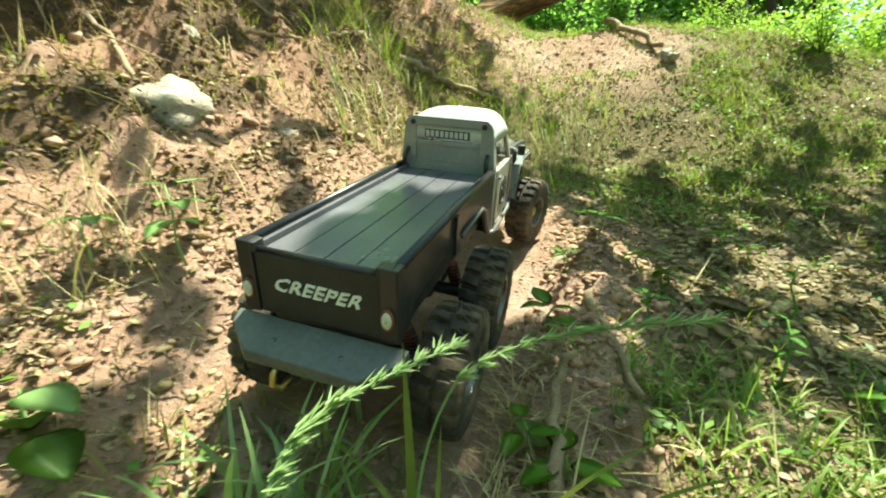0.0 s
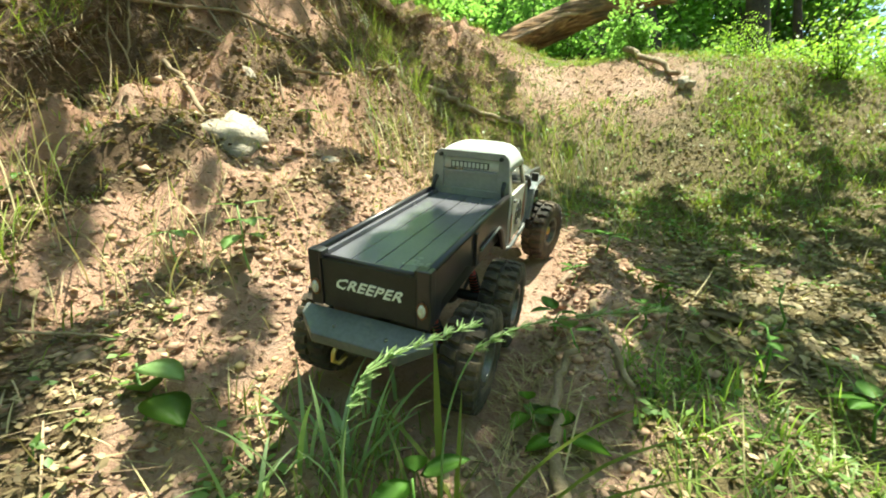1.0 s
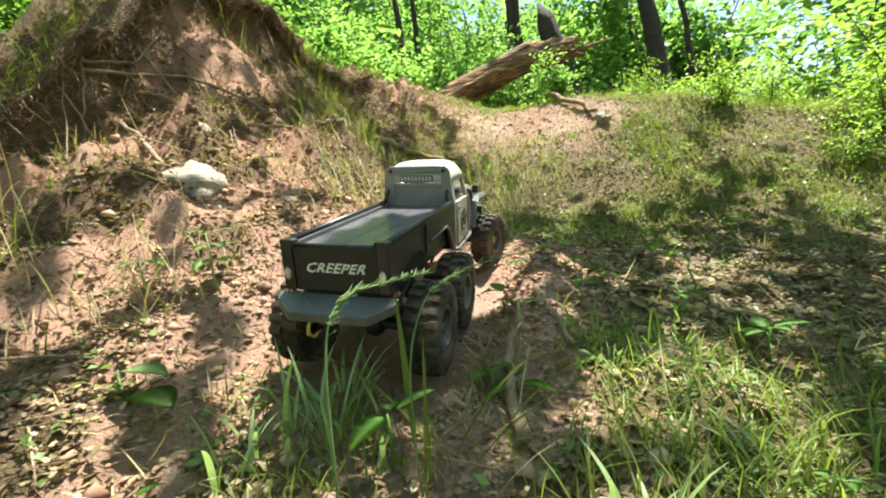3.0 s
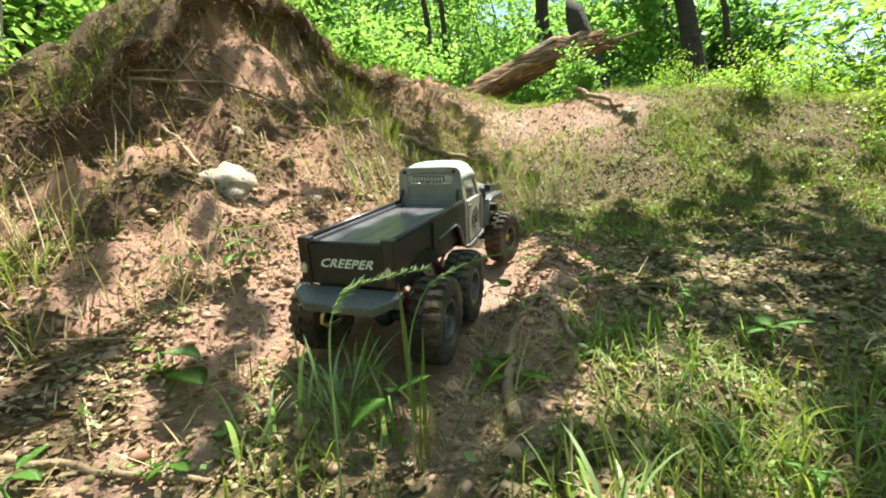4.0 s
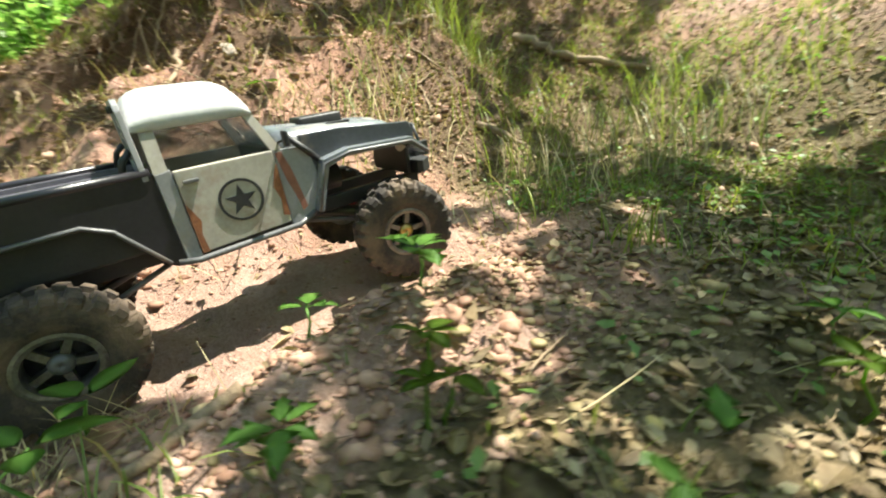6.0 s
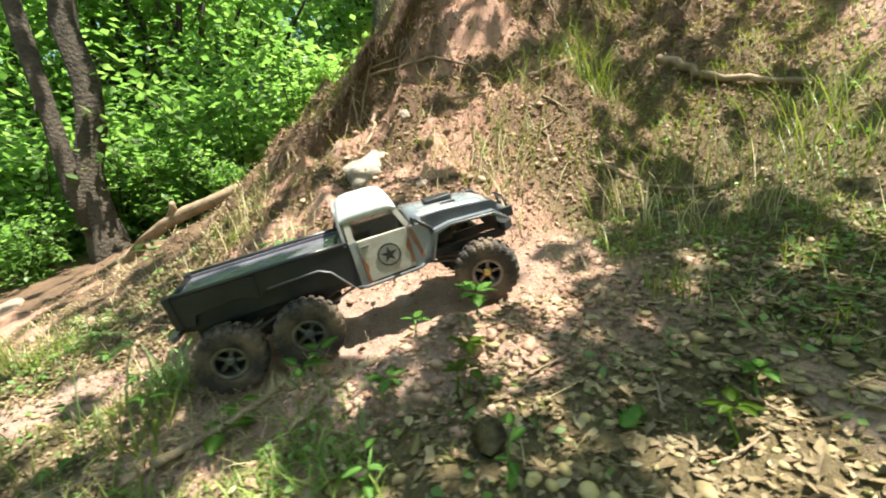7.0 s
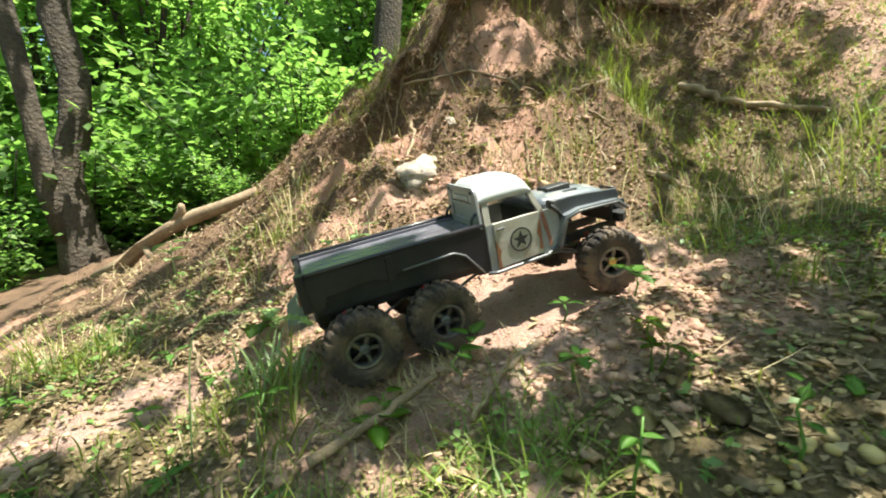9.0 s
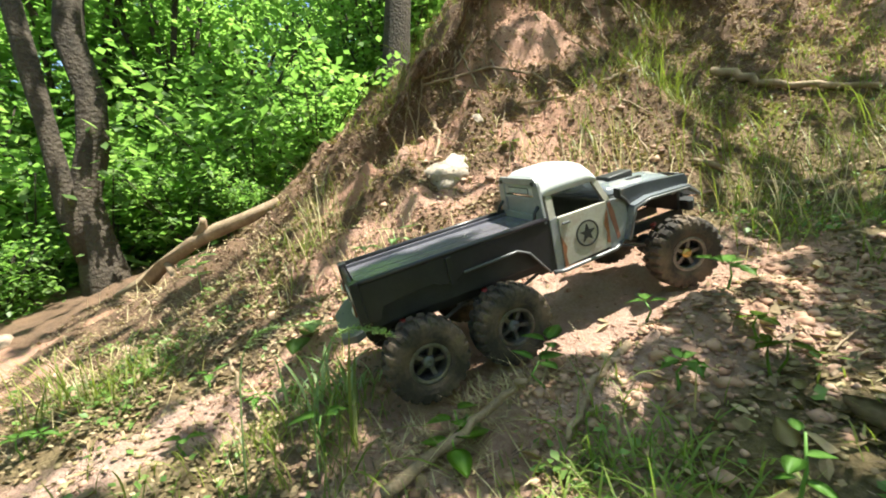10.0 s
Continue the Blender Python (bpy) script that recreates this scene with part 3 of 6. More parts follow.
    for v in bumper.verts:
        v.co.z -= max(0.0, (-0.216 - v.co.y)) * 0.42
    bp = part("rear_bumper", bumper, "steel", truck, "scuffed grey plate bumper", smooth=False)
    part("tow_shackle", tube([(-0.022, -0.240, 0.108), (-0.022, -0.248, 0.103), (-0.022, -0.250, 0.095), (-0.018, -0.246, 0.090), (-0.014, -0.238, 0.096)], 0.0026, 8), "brass", bp, "small brass shackle")
    part("hitch_block", box(-0.010, 0.010, -0.244, -0.214, 0.104, 0.116, 0.0015), "black", bp, smooth=False)
    for s in (-1, 1):
        part("bumper_screw", turned([(-0.001, 0.0002), (-0.001, 0.0022), (0.0012, 0.002), (0.0012, 0.0002)], 8), "rim", bp).matrix_basis = Matrix.Translation((s * 0.03, -0.233, 0.1235)) @ Matrix.Rotation(-math.pi / 2, 4, "Y")
    # cab
    CB, CF, SILL, ROOF = 0.108, 0.232, 0.190, 0.262
    part("cab_back", slab([(-0.064, 0.104), (0.064, 0.104), (0.066, SILL), (-0.066, SILL)], CB, CB + 0.004, 0.001, axis=1), "body", truck, smooth=False)
    part("cab_floor", box(-0.062, 0.062, CB, CF, 0.102, 0.108), "black", truck, smooth=False)
    part("dashboard", box(-0.060, 0.060, CF - 0.016, CF - 0.002, 0.150, 0.192, 0.003), "black", truck)
    part("bench_seat", box(-0.052, 0.052, CB + 0.008, CB + 0.045, 0.125, 0.175, 0.008), "black", truck)
    for s in (-1, 1):
        part("cab_side", slab([(CB, 0.104), (CB + 0.014, 0.102), (CB + 0.014, SILL + 0.002), (CB, SILL)], s * 0.0675, s * 0.0625, 0.001), "cab_grey", truck, "silver-grey corner of the cab", smooth=False)
        part("cowl_side", slab([(0.218, 0.104), (0.250, 0.112), (0.262, 0.150), (0.255, 0.187), (0.218, SILL)], s * 0.0672, s * 0.0622, 0.001), "cab_grey", truck, "dusty silver-grey cowl panel", smooth=False)
        streak = [(0.2195, 0.186), (0.226, 0.187), (0.232, 0.168), (0.236, 0.146), (0.240, 0.122), (0.234, 0.118), (0.230, 0.138), (0.224, 0.158)]
        part("rust_streak", slab(streak, s * 0.0670, s * 0.0678), "red_rust", truck, "faded red rust streak down the cowl", smooth=False)
        door = part("door", slab([(CB + 0.0148, 0.106), (0.2174, 0.110), (0.2174, SILL), (CB + 0.0148, SILL)], s * 0.0685, s * 0.0625, 0.0014), "door", truck, "faded cream door with rust along its edges", smooth=False)
        for pts in ([(CB + 0.0148, 0.106), (CB + 0.0215, 0.106), (CB + 0.020, 0.125), (CB + 0.0235, 0.138), (CB + 0.018, 0.152), (CB + 0.0148, 0.158)],
                    [(0.2174, 0.118), (0.2105, 0.120), (0.2125, 0.138), (0.208, 0.152), (0.2135, 0.170), (0.2174, 0.176)]):
            part("rust_edge", slab(pts, s * 0.0684, s * 0.0691), "rust", door, "flaking brown rust", smooth=False)
        part("door_handle", box(s * 0.0705 - 0.0018, s * 0.0705 + 0.0018, CB + 0.020, CB + 0.034, 0.1765, 0.180, 0.0008), "steel", door, smooth=False)
        ring = turned([(-0.0005, 0.0195), (-0.0005, 0.0222), (0.0005, 0.0222), (0.0005, 0.0195)], 40)
        em = part("emblem_ring", ring, "black", door, "black ring painted on the door", smooth=False)
        em.matrix_basis = Matrix.Translation((s * 0.0691, 0.1735, 0.1485))
        part("emblem_star", slab(star_points(0.0165, 0.1735, 0.1485), s * 0.0683, s * 0.0697), "black", door, "black five-pointed star", smooth=False)
        # window frame: posts, header, sill
        for y0, y1, t0, t1 in ((CB, CB + 0.012, CB + 0.001, CB + 0.013), (0.2165, 0.2275, 0.199, 0.209)):
            bm = bmesh.new()
            lo = [bm.verts.new((s * xx, yy, SILL)) for xx, yy in ((0.0672, y0), (0.0672, y1), (0.0605, y1), (0.0605, y0))]
            hi = [bm.verts.new((s * xx, yy, ROOF - 0.032)) for xx, yy in ((0.0615, t0), (0.0615, t1), (0.055, t1), (0.055, t0))]
            bm.faces.new(lo), bm.faces.new(hi)
            for i in range(4):
                bm.faces.new((lo[i], lo[(i + 1) % 4], hi[(i + 1) % 4], hi[i]))
            bmesh.ops.recalc_face_normals(bm, faces=bm.faces[:])
            part("pillar", bm, "door", truck, "cream window post", smooth=False)
        bm = bmesh.new()
        q = [bm.verts.new(p) for p in ((s * 0.064, CB + 0.009, SILL), (s * 0.064, 0.2185, SILL), (s * 0.0585, 0.199, ROOF - 0.032), (s * 0.0585, CB + 0.013, ROOF - 0.032))]
        bm.faces.new(q)
        r = bmesh.ops.solidify(bm, geom=bm.faces[:], thickness=0.0012)
        part("side_window", bm, "glass", truck, "dusty clear side window", smooth=False).visible_shadow = False
        mirror = part("mirror_arm", tube([(s * 0.066, 0.226, 0.196), (s * 0.080, 0.230, 0.200)], 0.0014, 6), "black", truck)
        part("mirror_head", box(s * 0.083 - 0.006, s * 0.083 + 0.006, 0.227, 0.232, 0.193, 0.209, 0.002), "black", mirror, smooth=False)
        part("rock_slider", tube([(s * 0.069, 0.100, 0.104), (s * 0.071, 0.118, 0.101), (s * 0.071, 0.225, 0.104), (s * 0.068, 0.247, 0.113)], 0.0034, 8), "steel", truck, "scraped bright side rail")
    # roof: a tall rounded dome over the windows
    bm = bmesh.new()
    grid = []
    for j in range(17):
        v = -math.cos(math.pi * j / 16)
        row = []
        for i in range(17):
            u = -math.cos(math.pi * i / 16)
            k = max(0.0, 1 - abs(u) ** 7.0) ** 0.5 * max(0.0, 1 - abs(v) ** 6.0) ** 0.5
            pull = 1 - 0.06 * k
            row.append(bm.verts.new((u * 0.0605 * pull, 0.154 + v * 0.052 * pull + 0.002 - 0.004 * k, ROOF - 0.034 + 0.033 * k + 0.002 * (1 - u * u))))
        grid.append(row)
    for j in range(16):
        for i in range(16):
            bm.faces.new((grid[j][i], grid[j][i + 1], grid[j + 1][i + 1], grid[j + 1][i]))
    bmesh.ops.recalc_face_normals(bm, faces=bm.faces[:])
    bmesh.ops.solidify(bm, geom=bm.faces[:], thickness=-0.003)
    roof = part("cab_roof", bm, "roof", truck, "rounded pale grey roof with chalky paint")
    for s in (-1, 1):
        part("roof_bolt", turned([(-0.001, 0.0003), (-0.001, 0.0036), (0.002, 0.0034), (0.002, 0.0003)], 10), "black", roof).matrix_basis = Matrix.Translation((s * 0.050, CB - 0.0098, ROOF - 0.012)) @ Matrix.Rotation(-math.pi / 2, 4, "Z")
    # flat rear wall with a window slit over a recessed panel
    TOPZ, WB = ROOF - 0.007, CB - 0.0065
    back = part("rear_wall", box(-0.0672, 0.0672, WB - 0.003, WB + 0.002, SILL - 0.004, 0.1975, 0.0008), "cab_grey", truck, "flat grey rear wall of the cab", smooth=False)
    for s in (-1, 1):
        part("rear_post", slab([(s * 0.0670, 0.1975), (s * 0.046, 0.1975), (s * 0.046, 0.2475), (s * 0.0622, 0.2475)], WB - 0.003, WB + 0.002, 0.0008, axis=1), "cab_grey", back, smooth=False)
        part("stay", tube([(s * 0.060, WB - 0.017, 0.190), (s * 0.0575, WB - 0.012, 0.206), (s * 0.057, WB - 0.003, 0.214)], 0.003, 8), "black", back)
    part("rear_header", slab([(-0.0622, 0.2475), (0.0622, 0.2475), (0.0595, TOPZ - 0.002), (0.053, TOPZ + 0.003), (-0.053, TOPZ + 0.003), (-0.0595, TOPZ - 0.002)], WB - 0.003, WB + 0.002, 0.0008, axis=1), "cab_grey", back, smooth=False)
    part("recess_panel", box(-0.046, 0.046, WB + 0.0005, WB + 0.0025, 0.1975, 0.2215, 0.0004), "cab_grey", back, smooth=False)
    part("cross_rib", box(-0.046, 0.046, WB - 0.002, WB + 0.002, 0.2215, 0.2265, 0.0006), "cab_grey", back, smooth=False)
    part("rear_window", box(-0.046, 0.046, WB + 0.0006, WB + 0.0016, 0.2265, 0.2475), "glass", back, "dusty clear rear window slit", smooth=False).visible_shadow = False
    part("louvre_frame", box(-0.034, 0.030, WB - 0.0006, WB + 0.0004, 0.2305, 0.2415, 0.0003), "black", back, smooth=False)
    for k in range(9):
        part("louvre", box(-0.032 + k * 0.0068, -0.0272 + k * 0.0068, WB - 0.0014, WB - 0.0005, 0.232, 0.240, 0.0003), "roof", back, "pale louvre bar", smooth=False)
    bm = bmesh.new()
    q = [bm.verts.new(p) for p in ((-0.058, 0.2285, SILL + 0.004), (0.058, 0.2285, SILL + 0.004), (0.056, 0.207, ROOF - 0.032), (-0.056, 0.207, ROOF - 0.032))]
    bm.faces.new(q)
    bmesh.ops.solidify(bm, geom=bm.faces[:], thickness=0.0012)
    part("windshield", bm, "glass", truck, "dusty clear windshield", smooth=False).visible_shadow = False
    # hood and front
    bm = bmesh.new()
    rows = []
    for j in range(9):
        f = j / 8
        y = 0.226 + f * 0.170
        hw = 0.0600 - 0.0125 * f
        top = 0.2095 - 0.013 * f - 0.012 * max(0, f - 0.85) / 0.15
        low = 0.166 - 0.006 * f
        row = [(-hw, low), (-hw, top - 0.020), (-hw * 0.94, top - 0.007), (-hw * 0.72, top - 0.002), (-hw * 0.2, top), (-hw * 0.12, top + 0.0016), (hw * 0.12, top + 0.0016), (hw * 0.2, top), (hw * 0.72, top - 0.002), (hw * 0.94, top - 0.007), (hw, top - 0.020), (hw, low)]
        rows.append([bm.verts.new((x, y, z)) for x, z in row])
    for a, b in zip(rows, rows[1:]):
        for i in range(len(a) - 1):
            bm.faces.new((a[i], a[i + 1], b[i + 1], b[i]))
    bm.faces.new(rows[0][::-1])
    bm.faces.new(rows[-1])
    bmesh.ops.recalc_face_normals(bm, faces=bm.faces[:])
    hood = part("hood", bm, "hood", truck, "glossy grey hood with dust and black scoop")
    scoop = slab([(-0.018, 0.272), (0.018, 0.272), (0.014, 0.330), (-0.014, 0.330)], 0.200, 0.2135, 0.0025, axis=2)
    part("hood_scoop", scoop, "black", hood, "black raised scoop")
    for s in (-1, 1):
        part("hood_vent", box(s * 0.030 - 0.004, s * 0.030 + 0.004, 0.300, 0.330, 0.198, 0.2035, 0.001), "black", hood, smooth=False)
        fend = [(0.247, 0.114), (0.254, 0.112), (0.272, 0.160), (0.300, 0.168), (0.385, 0.164), (0.412, 0.146), (0.414, 0.152), (0.390, 0.1725), (0.300, 0.1765), (0.266, 0.170)]
        part("front_fender", slab(fend, s * 0.046, s * 0.078, 0.0012), "hood", truck, smooth=False)
        apron = [(0.248, 0.113), (0.258, 0.132), (0.268, 0.158), (0.280, 0.167), (0.305, 0.1715), (0.386, 0.1675), (0.400, 0.158), (0.402, 0.180), (0.395, 0.190), (0.300, 0.199), (0.250, 0.1995)]
        part("fender_panel", slab(apron, s * 0.0585, s * 0.0655, 0.0014), "slate", truck, "dark slate fender panel below the hood", smooth=False)
        part("fender_edge", tube([(s * 0.0785, y, z) for y, z in ((0.249, 0.113), (0.267, 0.165), (0.300, 0.1715), (0.388, 0.1675), (0.413, 0.149))], 0.0018, 6), "steel", truck)
        hl = part("headlight", turned([(-0.004, 0.001), (-0.004, 0.011), (0.004, 0.011), (0.007, 0.008), (0.008, 0.001)], 18), "lamp", truck, "round pale headlight")
        hl.matrix_basis = Matrix.Translation((s * 0.036, 0.398, 0.160)) @ Matrix.Rotation(math.pi / 2, 4, "Z")
        part("bull_bar_upright", tube([(s * 0.022, 0.424, 0.132), (s * 0.022, 0.440, 0.150), (s * 0.020, 0.432, 0.178)], 0.0026, 8), "black", truck)
    grille = part("grille", box(-0.045, 0.045, 0.3965, 0.404, 0.118, 0.182, 0.002), "black", truck, "black slotted grille", smooth=False)
    for k in range(7):
        part("grille_bar", box(-0.021 + k * 0.007 - 0.0012, -0.021 + k * 0.007 + 0.0012, 0.404, 0.407, 0.135, 0.178, 0.0005), "hood", grille, smooth=False)
    fb = part("front_bumper", slab([(-0.066, 0.410), (-0.05, 0.432), (0.05, 0.432), (0.066, 0.410), (0.06, 0.404), (-0.06, 0.404)], 0.118, 0.136, 0.0015, axis=2), "black", truck, smooth=False)
    winch = part("winch", tube([(-0.026, 0.434, 0.143), (0.026, 0.434, 0.143)], 0.0095, 14), "steel", truck, "grey winch drum on the bumper")
    for s in (-1, 1):
        part("winch_cheek", box(s * 0.029 - 0.004, s * 0.029 + 0.004, 0.422, 0.446, 0.134, 0.155, 0.0015), "black", winch, smooth=False)
    part("bull_bar", tube([(-0.022, 0.432, 0.178), (0.022, 0.432, 0.178)], 0.0026, 8), "black", truck)
    part("snorkel", tube([(0.064, 0.268, 0.168), (0.070, 0.256, 0.180), (0.070, 0.236, 0.200)], 0.0036, 8), "black", truck)
    return truck


TRUCK_POSE = Matrix.Translation((0, 0, 0.004)) @ Matrix.Rotation(radians(13.0), 4, "X") @ Matrix.Rotation(radians(8.6), 4, "Y")
build_truck(TRUCK_POSE)

# ---------------------------------------------------------------- woods
def leaf_cloud(name, centres, spread, count, size, rng, mat, droop=0.35, flat=0.6):
    """Many single leaves, each a folded blade, in clumps round the centres."""
    c = np.asarray(centres, float)
    pick = rng.integers(0, len(c), count)
    off = rng.normal(0, 1, (count, 3)) * np.asarray(spread)[pick][:, None] * np.array([1, 1, flat])
    p = c[pick] + off
    az = rng.uniform(0, 2 * np.pi, count)
    pitch = rng.normal(-droop, 0.4, count)
    ahead = np.stack([np.cos(az) * np.cos(pitch), np.sin(az) * np.cos(pitch), np.sin(pitch)], -1)
    side = np.stack([-np.sin(az), np.cos(az), rng.normal(0, 0.35, count)], -1)
    side /= np.linalg.norm(side, axis=1)[:, None]
    up = np.cross(ahead, side)
    s = size * rng.uniform(0.6, 1.35, count)[:, None]
    a = p
    b = p + ahead * s * 0.5 + side * s * 0.32 + up * s * 0.07
    d = p + ahead * s * 0.5 - side * s * 0.32 + up * s * 0.07
    e = p + ahead * s
    v = np.stack([a, b, e, d], 1).reshape(-1, 3)
    k = np.arange(count) * 4
    f = np.concatenate([np.stack([k, k + 1, k + 2], 1), np.stack([k, k + 2, k + 3], 1)])
    me = bpy.data.meshes.new(name)
    me.vertices.add(len(v))
    me.vertices.foreach_set("co", v.astype(np.float32).ravel())
    me.loops.add(f.size)
    me.loops.foreach_set("vertex_index", f.ravel().astype(np.int32))
    me.polygons.add(len(f))
    me.polygons.foreach_set("loop_start", np.arange(0, f.size, 3, dtype=np.int32))
    me.update(calc_edges=True)
    me.materials.append(MAT[mat])
    return me


def tree_meshes(seed, tall, base_r, crown_from, spread, leaves, leaf, mat="leaf", lean=(0, 0), layers=1.0):
    """Trunk with limbs, and a crown of leaves in clumps along the limbs."""
    rng = np.random.default_rng(seed)
    bm = bmesh.new()
    pts, rad = [], []
    bend = rng.normal(0, 0.04, 2)
    for k in range(14):
        f = k / 13
        pts.append((lean[0] * f * tall + bend[0] * tall * math.sin(3 * f) + 0.02 * rng.normal(), lean[1] * f * tall + bend[1] * tall * math.sin(2.3 * f) + 0.02 * rng.normal(), f * tall - 0.25))
        rad.append(base_r * (1.0 - 0.82 * f) * (1 + 0.5 * math.exp(-f * 28)))
    tube(pts, rad, 12, bm, 0.25)
    centres, spreads = [], []
    n = int(13 * layers)
    for k in range(n):
        f = crown_from + (0.98 - crown_from) * (k + rng.uniform()) / n
        i = min(12, int(f * 13))
        o = V3(pts[i]).lerp(V3(pts[i + 1]), f * 13 - i)
        a = rng.uniform(0, 2 * math.pi)
        ln = spread * (0.55 + 0.45 * rng.uniform()) * (1.15 - 0.7 * max(0, f - 0.45))
        rise = rng.uniform(-0.05, 0.45)
        limb = []
        for j in range(6):
            g = j / 5
            limb.append(o + V3((math.cos(a + 0.3 * g * rng.normal()), math.sin(a + 0.3 * g * rng.normal()), rise - 0.25 * g)) * ln * g)
        r0 = base_r * 0.32 * (1 - 0.6 * f)
        tube(limb, [max(0.006, r0 * (1 - 0.85 * j / 5)) for j in range(6)], 6, bm)
        for g in (0.4, 0.6, 0.8, 1.0):
            q = limb[int(g * 5)]
            for _ in range(3):
                centres.append(q + V3(rng.normal(0, 0.16 * ln, 3)) * 1.0)
                spreads.append(ln * rng.uniform(0.07, 0.17))
    trunk = bpy.data.meshes.new("trunk")
    bm.to_mesh(trunk)
    bm.free()
    trunk.materials.append(MAT["bark"])
    return trunk, leaf_cloud("crown", [tuple(c) for c in centres], spreads, leaves, leaf, rng, mat)


def place_tree(meshes, m, label, group="trees of the wood", name="tree"):
    t = thing(name, m, label, "tree", group)
    part("trunk", meshes[0], None, t)
    part("crown", meshes[1], None, t, smooth=False)
    return t


def shrub_meshes(seed, tall, wide, leaves, leaf, mat):
    rng = np.random.default_rng(seed)
    bm = bmesh.new()
    centres, spreads = [], []
    for k in range(9):
        a = rng.uniform(0, 2 * math.pi)
        r = wide * rng.uniform(0.2, 1.0)
        h = tall * rng.uniform(0.55, 1.0)
        stem = [V3((math.cos(a) * r * g ** 1.3, math.sin(a) * r * g ** 1.3, h * g - 0.05)) for g in (0, 0.25, 0.5, 0.75, 1.0)]
        tube(stem, [0.011 * (1 - 0.7 * g) * tall for g in (0, 0.25, 0.5, 0.75, 1.0)], 5, bm)
        for q in stem[1:]:
            for _ in range(3):
                centres.append(tuple(q + V3(rng.normal(0, 0.16 * wide, 3))))
                spreads.append(wide * rng.uniform(0.08, 0.18))
    stems = bpy.data.meshes.new("stem")
    bm.to_mesh(stems)
    bm.free()
    stems.materials.append(MAT["bark"])
    return stems, leaf_cloud("foliage", centres, spreads, leaves, leaf, rng, mat, 0.2, 0.8)


def place_shrub(meshes, m, label, group):
    t = thing("shrub", m, label, "shrub", group)
    part("stem", meshes[0], None, t)
    part("foliage", meshes[1], None, t, smooth=False)
    return t


def upright(x, y, turn, size=1.0, lean=0.0, head=0.0):
    return Matrix.Translation(on_ground(x, y)) @ Matrix.Rotation(lean, 4, V3((math.cos(head), math.sin(head), 0))) @ Matrix.Rotation(turn, 4, "Z") @ Matrix.Scale(size, 4)


wood = random.Random(5)
TALL = [tree_meshes(s, 9.5, 0.17, 0.36, 2.5, 4200, 0.24) for s in (1, 2, 3)]
SLIM = [tree_meshes(s, 6.0, 0.065, 0.24, 1.5, 3700, 0.155) for s in (7, 8)]
OPEN = [tree_meshes(s, 6.3, 0.14, 0.60, 1.5, 900, 0.15) for s in (41, 42)]
THICKET = [shrub_meshes(s, 3.0, 1.25, 4300, 0.078, "leaf") for s in (51, 52)]
BUSH = [shrub_meshes(s, 1.7, 0.95, 2400, 0.075, "leaf") for s in (21, 22)]
GREEN = [shrub_meshes(s, 0.7, 0.5, 1500, 0.06, "leaf") for s in (61, 62)]
LOW = [shrub_meshes(s, 0.55, 0.42, 1250, 0.037, "leaf_yellow") for s in (31, 32, 33)]

# trees that stand out
EDGE = tree_meshes(81, 4.4, 0.125, 0.80, 1.0, 200, 0.13, lean=(-0.10, 0.0))
POLE = [tree_meshes(s, 4.3, 0.062, 0.72, 1.0, 500, 0.13) for s in (82, 83)]
place_tree(EDGE, upright(1.46, 4.30, 0.0), "dark-barked tree leaning at the edge of the clearing")
for x, y, s in ((-1.42, 4.75, 1.0), (1.19, 4.75, 0.8), (0.05, 5.2, 1.2), (-2.2, 5.4, 1.3), (2.3, 5.6, 1.0), (-0.55, 6.2, 1.5)):
    place_tree(POLE[wood.randrange(2)], upright(x, y, wood.uniform(0, 6.28), s), "slender dark-barked forest tree with sunlit leaves")
place_tree(OPEN[1], upright(-2.60, 0.42, 2.2, 0.85), "straight dark tree on top of the bank")


def fork_tree():
    """Old tree that forks near the ground into a thick and a thin stem."""
    t = thing("tree", Matrix.Translation(on_ground(-1.88, -1.28)), "forked dark-barked tree at the foot of the bank", "tree", "trees of the wood")
    bm = bmesh.new()
    tube([(0.02, 0.0, -0.3), (0.0, -0.02, 0.05), (-0.03, -0.06, 0.25), (-0.05, -0.09, 0.45), (-0.04, -0.02, 0.70), (-0.05, 0.0, 0.95), (-0.06, -0.07, 1.25), (-0.08, -0.03, 1.6), (-0.10, 0.12, 2.6), (-0.2, 0.1, 4.5)],
         [0.115, 0.092, 0.080, 0.072, 0.070, 0.064, 0.060, 0.057, 0.050, 0.04], 14, bm, 0.3)
    tube([(0.0, -0.06, 0.12), (0.02, -0.13, 0.35), (0.03, -0.16, 0.7), (0.03, -0.21, 1.1), (0.0, -0.28, 1.6), (-0.05, -0.33, 2.6), (-0.1, -0.34, 4.0)],
         [0.065, 0.050, 0.042, 0.040, 0.037, 0.034, 0.02], 12, bm, 0.3)
    part("trunk", bm, "bark", t)
    rng = np.random.default_rng(90)
    cs = [(rng.normal(0.1, 0.7), rng.normal(0.3, 0.8), rng.uniform(2.9, 4.9)) for _ in range(34)]
    part("crown", leaf_cloud("crown", cs, [0.16] * 34, 950, 0.12, rng, "leaf"), None, t, smooth=False)


fork_tree()

# the wood around, thicker with distance
spots = []


def free(x, y, gap):
    for a, b in spots:
        if (a - x) ** 2 + (b - y) ** 2 < gap * gap:
            return False
    return True


